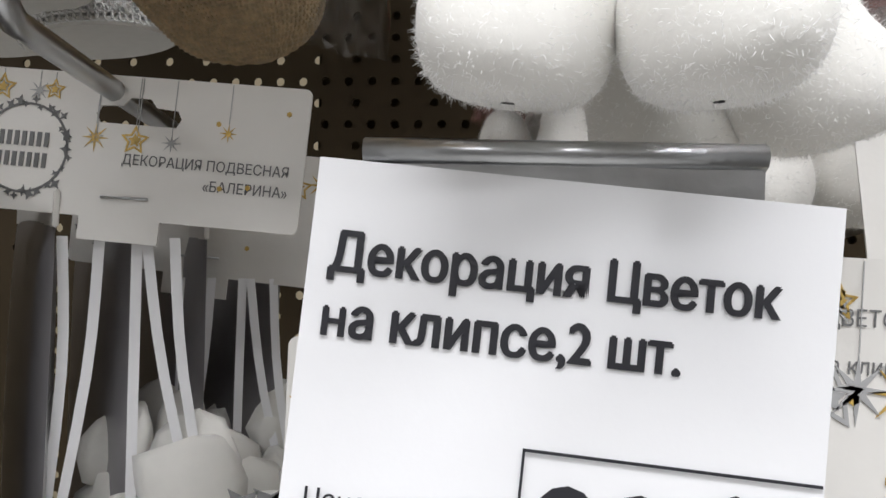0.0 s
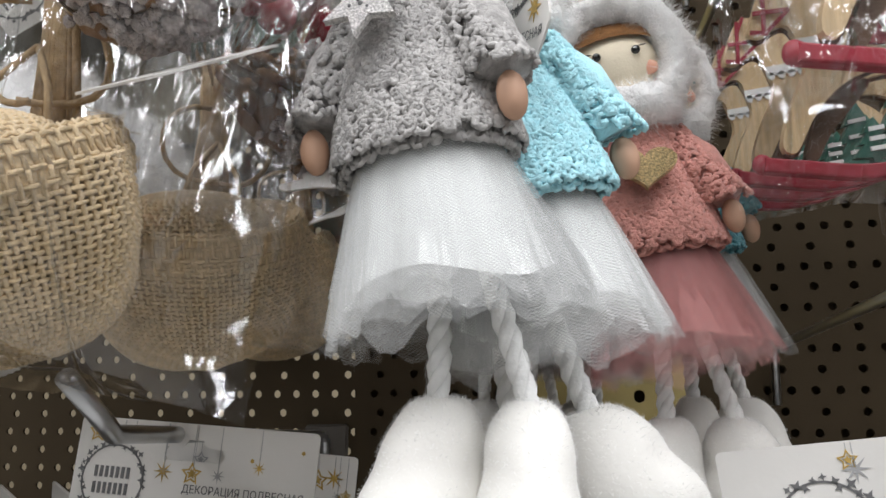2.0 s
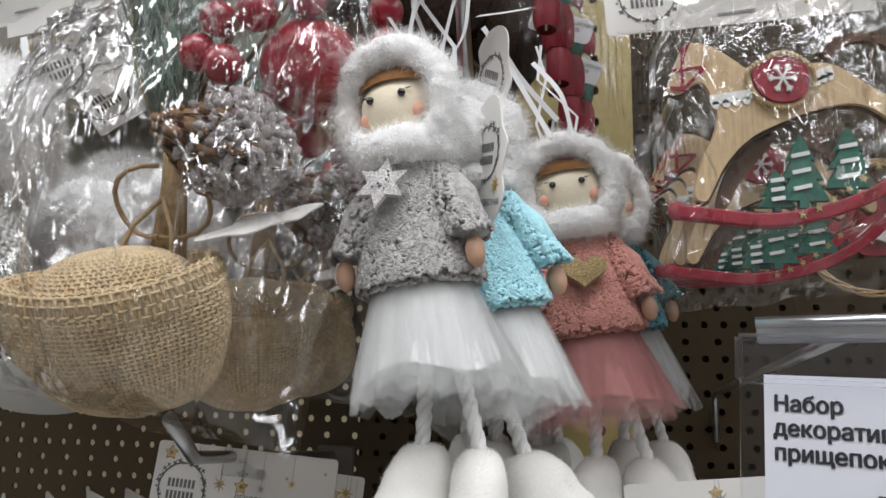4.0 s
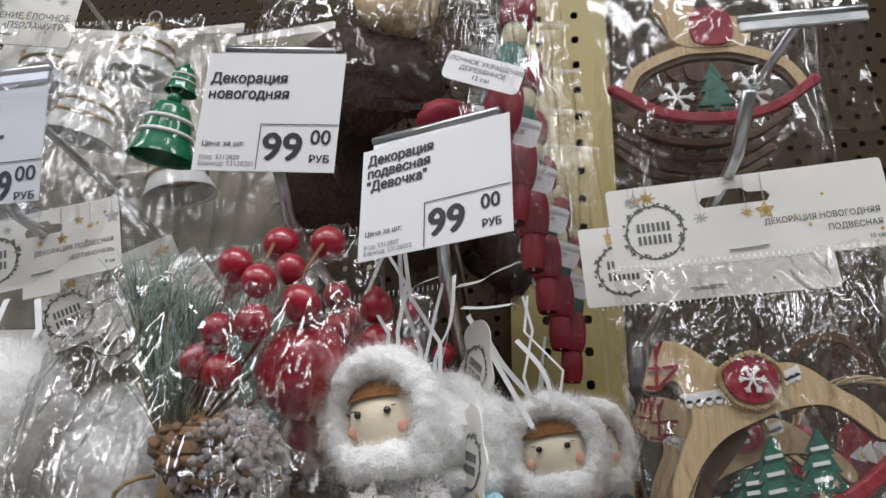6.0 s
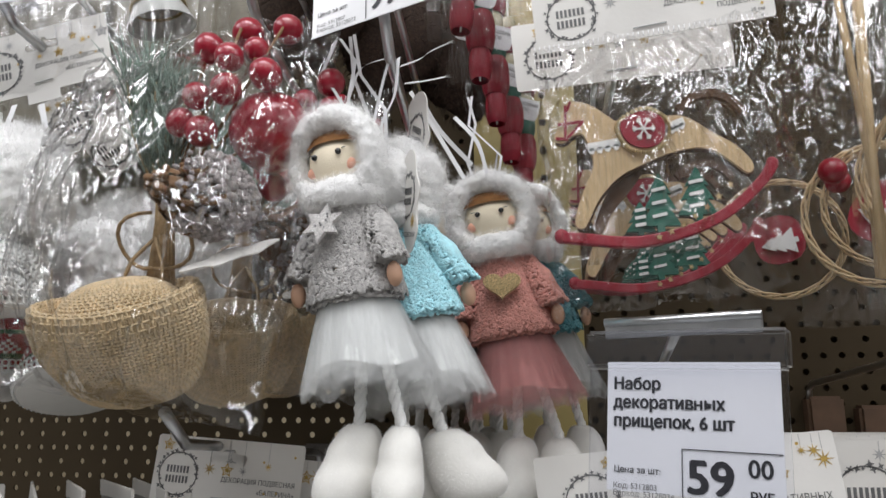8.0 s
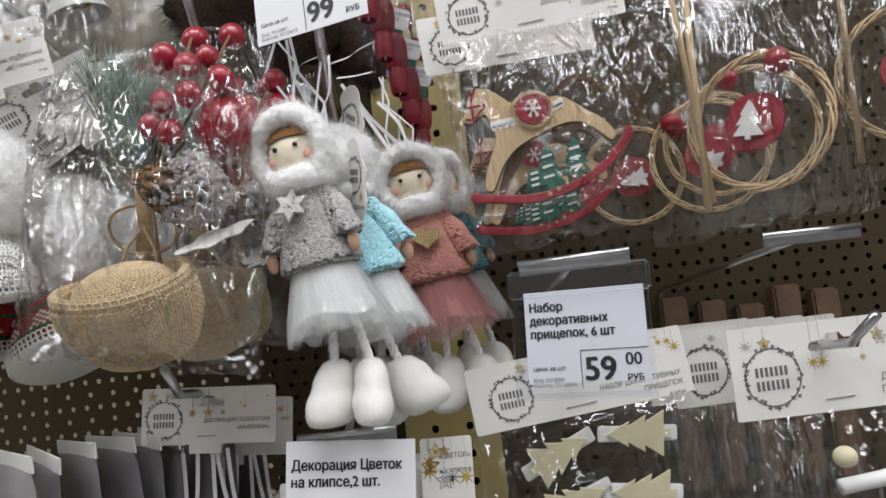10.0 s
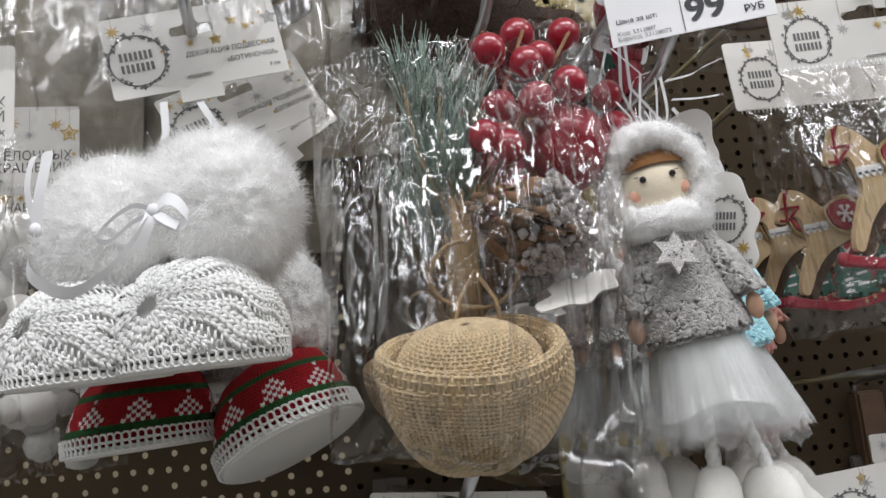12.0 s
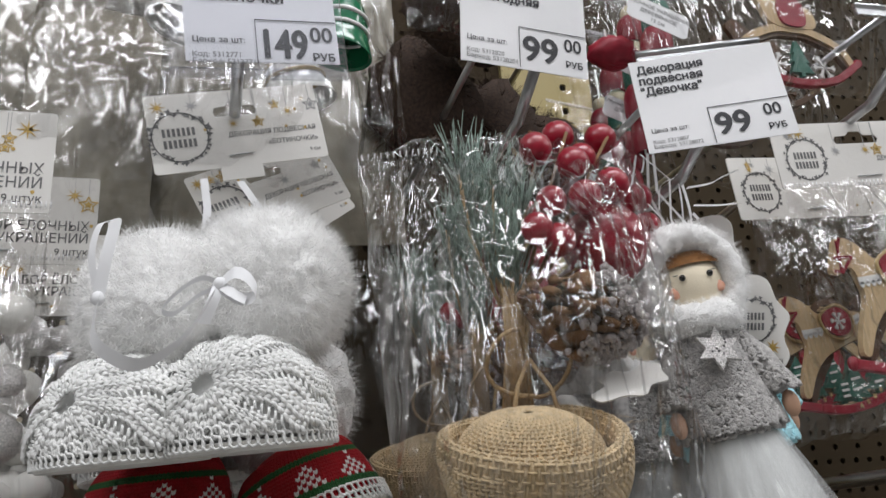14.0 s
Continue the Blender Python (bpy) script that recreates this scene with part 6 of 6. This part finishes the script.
for k, (x, y, z) in enumerate(((-0.255, 0.175, 1.790), (-0.240, 0.205, 1.778), (-0.225, 0.235, 1.770))):
    c = header_card((x, y, z), (x + 0.075, y + 0.004, z - 0.006), (x - 0.003, y, z - 0.042), ["УКРАШЕНИЕ ЁЛОЧНОЕ", "«ПЕРЛАМУТР»"], size=0.13, text_z=-0.62, logo=0, slot=0.3, seed=70 + k)
    tagged(c, "white printed card of a bagged bell", "hang card", "hang cards")
for k, (x, y, z, w, h) in enumerate(((-0.262, 0.170, 1.750, 0.155, 0.155), (-0.205, 0.195, 1.760, 0.125, 0.150), (-0.300, 0.215, 1.740, 0.16, 0.15), (-0.345, 0.14, 1.80, 0.13, 0.15))):
    bag((x, y, z), (x + w, y + 0.005, z + 0.004), (x - 0.004, y - 0.008, z - h), (x + w + 0.003, y, z - h + 0.01), 0.02, 0.01, "clear crinkled bag with bells", 81 + k, FILM_DULL, rear_film=False, fold=0.005)
hook((-0.225, 0.120, 1.780), (-0.220, 0.115, 1.83), 0.05)
hook((-0.330, 0.120, 1.780), None)

# ---- pale film packs at the back of the upper left hooks ----
PALEPACK = mat("cream_filled_film_pack", (0.29, 0.265, 0.21), 0.25, vary=0.35, scale=45, bump=1.0, bump_scale=110, coat=0.6, detail=6.0)
pp = flat_pack(pose(-0.345, 0.300, 1.8200, 4, 2, -8), 0.075, 0.20, 0.016, PALEPACK, "pale cream film pack hanging at the back", "film_pack", "film packs")
for k, (x, y, z, a) in enumerate(((-0.275, 0.292, 1.815, -12), (-0.205, 0.285, 1.822, -5), (-0.138, 0.280, 1.812, -10), (-0.250, 0.330, 1.760, 4), (-0.165, 0.318, 1.765, -14))):
    copy_thing(pp, pose(x, y, z, rnd.uniform(-4, 4), rnd.uniform(-3, 3), a))

# ---- top middle: brown fur ornament in a bag ----
b = Build()
b.ell((-0.028, 0.205, 1.735), (0.040, 0.022, 0.026), BROWNFUR, 24, 16, rough=0.3, seed=3)
surf = [(Vector((-0.028 + 0.040 * math.cos(a) * math.cos(e), 0.205 + 0.022 * math.sin(a) * math.cos(e), 1.735 + 0.026 * math.sin(e))), Vector((math.cos(a) * math.cos(e), math.sin(a) * math.cos(e), math.sin(e)))) for a, e in ((rnd.uniform(0, 6.28), rnd.gauss(0, 0.6)) for _ in range(2600))]
b.blades(surf, 0.010, 0.00012, BROWNFUR, 0.3, rnd, 0.5)
tagged(part("fur_ornament", b), "dark brown furry ornament in a clear bag", "ornament")
b = Build().ell((-0.010, 0.190, 1.775), (0.022, 0.014, 0.026), BURLAP, 20, 14, rough=0.3, seed=5)
tagged(part("cloth_pouch", b), "beige cloth pouch in a clear bag", "ornament")
bag((-0.085, 0.185, 1.800), (0.020, 0.185, 1.805), (-0.080, 0.175, 1.695), (0.016, 0.178, 1.700), 0.022, 0.01, "clear bag round a brown furry ornament", 91, FILM, rear_film=False)
for k in range(3):
    b = Build().ell((-0.050 + 0.05 * k, 0.25 + 0.02 * k, 1.70 - 0.01 * k), (0.034, 0.02, 0.040), BROWNFUR, 20, 12, rough=0.3, seed=k)
    b.blades([(Vector(b.v[i]) + noise.noise_vector(Vector(b.v[i]) * 90) * 0.004, (Vector(b.v[i]) - Vector((-0.050 + 0.05 * k, 0.25 + 0.02 * k, 1.70 - 0.01 * k))).normalized()) for i in (rnd.randrange(len(b.v)) for _ in range(1500))], 0.011, 0.00016, BROWNFUR, 0.3, rnd, 0.5)
    tagged(part("fur_ornament", b), "dark brown furry ornament further back", "ornament", "fur ornaments")

# ---- wooden figures in narrow bags, one behind the other ----
def figure(m, label):
    root = thing("wooden_ornament", m, label, "ornament", "wooden ornaments")
    parts = ((0.0, 0.0065, 0.010, REDMATT), (0.020, 0.0085, 0.012, REDMATT), (0.040, 0.0075, 0.010, GREEN), (0.056, 0.006, 0.006, CREAMWOOD), (0.070, 0.0085, 0.009, REDMATT), (0.083, 0.005, 0.005, CREAMWOOD))
    for z, r, h, ma in parts:
        b = Build()
        b.grid(lambda u, v: (r * (1 - 0.25 * abs(2 * v - 1) ** 3) * math.cos(6.2832 * u), r * (1 - 0.25 * abs(2 * v - 1) ** 3) * math.sin(6.2832 * u), z + h * (2 * v - 1)), 16, 8, ma, True)
        part("turned_piece", b, root)
    part("cord", Build().tube([(0, 0, -0.01), (0, 0, 0.11)], 0.0006, YARN, 5), root)
    return root


for k in range(6):
    x, y, z = 0.043 + 0.0085 * k, 0.150 + 0.030 * k, 1.665 - 0.010 * k
    if k == 0:
        fig = figure(pose(x, y, z, 0, 8, 0), "turned wooden figure in red and green in a narrow bag")
    else:
        copy_thing(fig, pose(x, y, z - 0.004 * k, 0, 8 - 2 * k, 40 * k))
    b2 = bag((x - 0.030, y - 0.004, z + 0.125), (x + 0.022, y - 0.006, z + 0.118), (x - 0.018, y - 0.004, z - 0.022), (x + 0.026, y - 0.006, z - 0.020), 0.011, 0.008, "narrow clear bag with a turned wooden figure", 101 + k, FILM if k == 0 else FILM_FLAT, rear_film=False)
    c = part("sticker", Build().plate([rounded(0, -0.014, 0.034, 0, 0.003)], 0.0003, PAPER, pose(0, 0, 0)))
    c.matrix_world = pose(x - 0.020, y - 0.0175, z + 0.039, 0, 18, 0)
    tagged(c, "white rounded paper sticker on a narrow bag", "sticker", "stickers")
    b = Build()
    for j, line in enumerate(("ЁЛОЧНОЕ УКРАШЕНИЕ", "ДЕРЕВЯННОЕ", "12 см")):
        b.text(line, 0.0031, GREYINK, pose(0.017, -0.0003, -0.0048 - 0.0036 * j), "CENTER", 0.00003)
    part("lettering", b, c)
b = Build().ell((0.020, 0.150, 1.680), (0.013, 0.010, 0.008), REDMATT, 18, 12, rough=0.2)
tagged(part("red_ornament", b), "red rounded ornament in a clear bag", "ornament")
hook((0.045, 0.130, 1.790), None)

# ---- upper right: second kind of rocker ----
SMALL = Matrix.Diagonal((0.91, 1, 0.91, 1))
UP = pose(0.1370, 0.150, 1.6870, 0, -2, 0) @ SMALL
up = cradle(UP, "pale wooden rocker with fir and snowflakes in a bag")
bag((0.090, 0.147, 1.790), (0.205, 0.146, 1.795), (0.092, 0.146, 1.665), (0.200, 0.146, 1.668), 0.014, 0.01, "clear crinkled bag round a wooden rocker", 121, FILM, rear_film=False)
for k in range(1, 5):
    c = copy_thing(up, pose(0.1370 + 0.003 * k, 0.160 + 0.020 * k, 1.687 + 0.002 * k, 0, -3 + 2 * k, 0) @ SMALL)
    tagged(c, "wooden rocker further back on the hook, darkened for shade")
    # shade at the back: every part of these copies is recoloured dark brown
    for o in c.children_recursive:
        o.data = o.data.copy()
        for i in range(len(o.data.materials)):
            o.data.materials[i] = BURNT_SHADE
bag((0.092, 0.200, 1.780), (0.208, 0.200, 1.785), (0.094, 0.200, 1.635), (0.206, 0.200, 1.640), 0.02, 0.01, "clear bag on the wooden rockers further back", 125, FILM_DULL, rear_film=False)
for k in range(2, 5):
    horse(pose(0.098 + 0.003 * k, 0.140 + 0.028 * k, 1.504 + 0.003 * k) @ Matrix.Diagonal((0.93, 1, 1, 1)), "wooden rocking horse further back on the hook")

# ---- right: wreaths on sticks in bags ----
def wreath_ring(m, label):
    root = thing("wreath", m, label, "wreath", "wreaths")
    b = Build()
    for k in range(4):
        ph = k * 1.6
        b.tube([((0.036 + 0.0016 * math.sin(5 * a + ph)) * math.cos(a), 0.0016 * math.cos(5 * a + ph), (0.036 + 0.0016 * math.sin(5 * a + ph)) * math.sin(a)) for a in [0.157 * i for i in range(40)]], 0.0007, WOOD if k % 2 else BURLAP, 5, True)
    part("twig_ring", b, root)
    b = Build()
    b.ell((0.010, -0.006, 0.030), 0.007, RED, 14, 10)
    part("berry", b, root, "red berry")
    b = Build().plate([tree_outline(-0.004, -0.010, 0.016, 0.021)], 0.002, WHITEPAINT, pose(0, -0.006, 0))
    part("white_fir", b, root, "white cut-out fir")
    b = Build().plate([soft_outline([(-0.016, -0.014), (0.013, -0.014), (0.014, 0.014), (-0.016, 0.015)])], 0.002, REDMATT, pose(0, -0.003, 0))
    part("red_plaque", b, root, "dark red wooden plaque")
    return root


def stick(a, c, label):
    b = Build().tube([a, c], 0.0017, WOOD, 8)
    tagged(part("wooden_stick", b), label, "stick", "wooden sticks")


for k, (x, y, z) in enumerate(((0.252, 0.122, 1.545), (0.330, 0.105, 1.560), (0.272, 0.165, 1.552), (0.262, 0.205, 1.545), (0.290, 0.245, 1.560), (0.240, 0.285, 1.550))):
    if k == 0:
        wr = wreath_ring(pose(x, y, z, 0, 10, -50), "twig wreath with a red plaque in a bag")
    else:
        c = copy_thing(wr, pose(x, y, z, 0, -20 * k, -20))
        if k > 1:
            tagged(c, "twig wreath with a red plaque further back on its hook")
    bag((x - 0.048, y - 0.004, z + 0.125), (x + 0.052, y - 0.006, z + 0.128), (x - 0.046, y - 0.006, z - 0.058), (x + 0.054, y - 0.004, z - 0.054), 0.022, 0.012, "clear crinkled bag with a wreath", 141 + k, FILM if k < 2 else FILM_FLAT, rear_film=False, fold=0.006)
    if k < 3:
        stick((x - 0.034, y + 0.004, z - 0.045), (x - 0.026, y + 0.008, z + 0.12), "thin wooden stick in a bag")
stick((0.226, 0.135, 1.505), (0.216, 0.140, 1.700), "thin wooden stick beside the horse bags")
for k in range(5):
    b = Build().box((0.265 + 0.030 * k, 0.33 - 0.004 * k, 1.30), (0.288 + 0.030 * k, 0.345 - 0.004 * k, 1.455 - 0.006 * (k % 3)), BURNT_SHADE, None, 0.002)
    tagged(part("dark_ornament", b), "dark wooden ornament standing at the back", "ornament", "dark ornaments")

# paper tags on the dolls
for k, (m, a) in enumerate(((pose(0.0310, 0.1100, 1.5480, 0, 12, -66), 0), (pose(0.0330, 0.1250, 1.5820, 4, 30, -60), 1))):
    c = part("cloud_tag", Build().plate([smooth_line([(0, 0), (0.008, 0.004), (0.015, 0.002), (0.019, -0.006), (0.024, -0.012), (0.022, -0.020), (0.024, -0.028), (0.017, -0.036), (0.010, -0.033), (0.005, -0.026), (-0.003, -0.020), (0, -0.012), (-0.004, -0.006)])], 0.0005, CARD, pose(0, 0, 0)))
    c.matrix_world = m
    tagged(c, "white cloud-shaped paper tag hanging beside a doll", "paper tag", "paper tags")
    b = Build()
    wreath(b, 0.010, -0.014, 0.0085, -0.0004, rnd)
    part("emblem", b, c, "round grey leafy emblem")
    part("gold_star", Build().plate([star(0.018, -0.024, 0.003, 0.35, 8)], 0.0001, GOLD, pose(0, -0.0004, 0)), c, "gold printed star")
    part("lettering", Build().text("ПОДВЕСНАЯ", 0.0026, GREYINK, pose(0.022, -0.0004, -0.030), "RIGHT", 0.00002), c)


# frayed ribbon ends round the hook of the dolls
TH = Vector((0.0235, 0.121, 1.597))
for k, pts in enumerate((((0, 0, 0.004), (-0.003, -0.004, -0.012), (-0.007, -0.006, -0.034)), ((0.003, 0.002, 0.003), (0.002, -0.002, -0.016), (-0.003, -0.004, -0.030), (-0.002, -0.004, -0.048)), ((0.004, 0, -0.002), (0.013, -0.004, -0.001), (0.018, -0.006, 0.0015), (0.026, -0.006, 0.005)), ((0.006, 0, -0.010), (0.015, -0.004, -0.011), (0.024, -0.005, -0.010)), ((0.008, 0.004, -0.012), (0.015, 0.002, -0.024), (0.022, 0.003, -0.036), (0.031, 0.004, -0.052)), ((0.013, 0.006, -0.016), (0.021, 0.006, -0.030), (0.034, 0.010, -0.044)), ((-0.002, 0, 0.002), (-0.012, -0.004, -0.004), (-0.016, -0.006, -0.016)), ((0.026, 0.02, -0.018), (0.036, 0.02, -0.030), (0.040, 0.022, -0.044)))):
    b = Build().ribbon([TH + Vector(p) for p in smooth_line(pts, 5, False)], 0.0019, (0.7, 0.3 - 0.2 * (k % 3), 0.6), SATIN)
    tip = TH + Vector(pts[-1])
    d = (Vector(pts[-1]) - Vector(pts[-2])).normalized()
    b.blades([(tip + Vector((rnd.uniform(-0.001, 0.001), 0, 0)), d) for _ in range(14)], 0.0022, 0.00006, YARN, 0, rnd, 0.3)
    tagged(part("ribbon_end", b), "white ribbon end with a frayed tip at a hook", "ribbon", "ribbon ends")
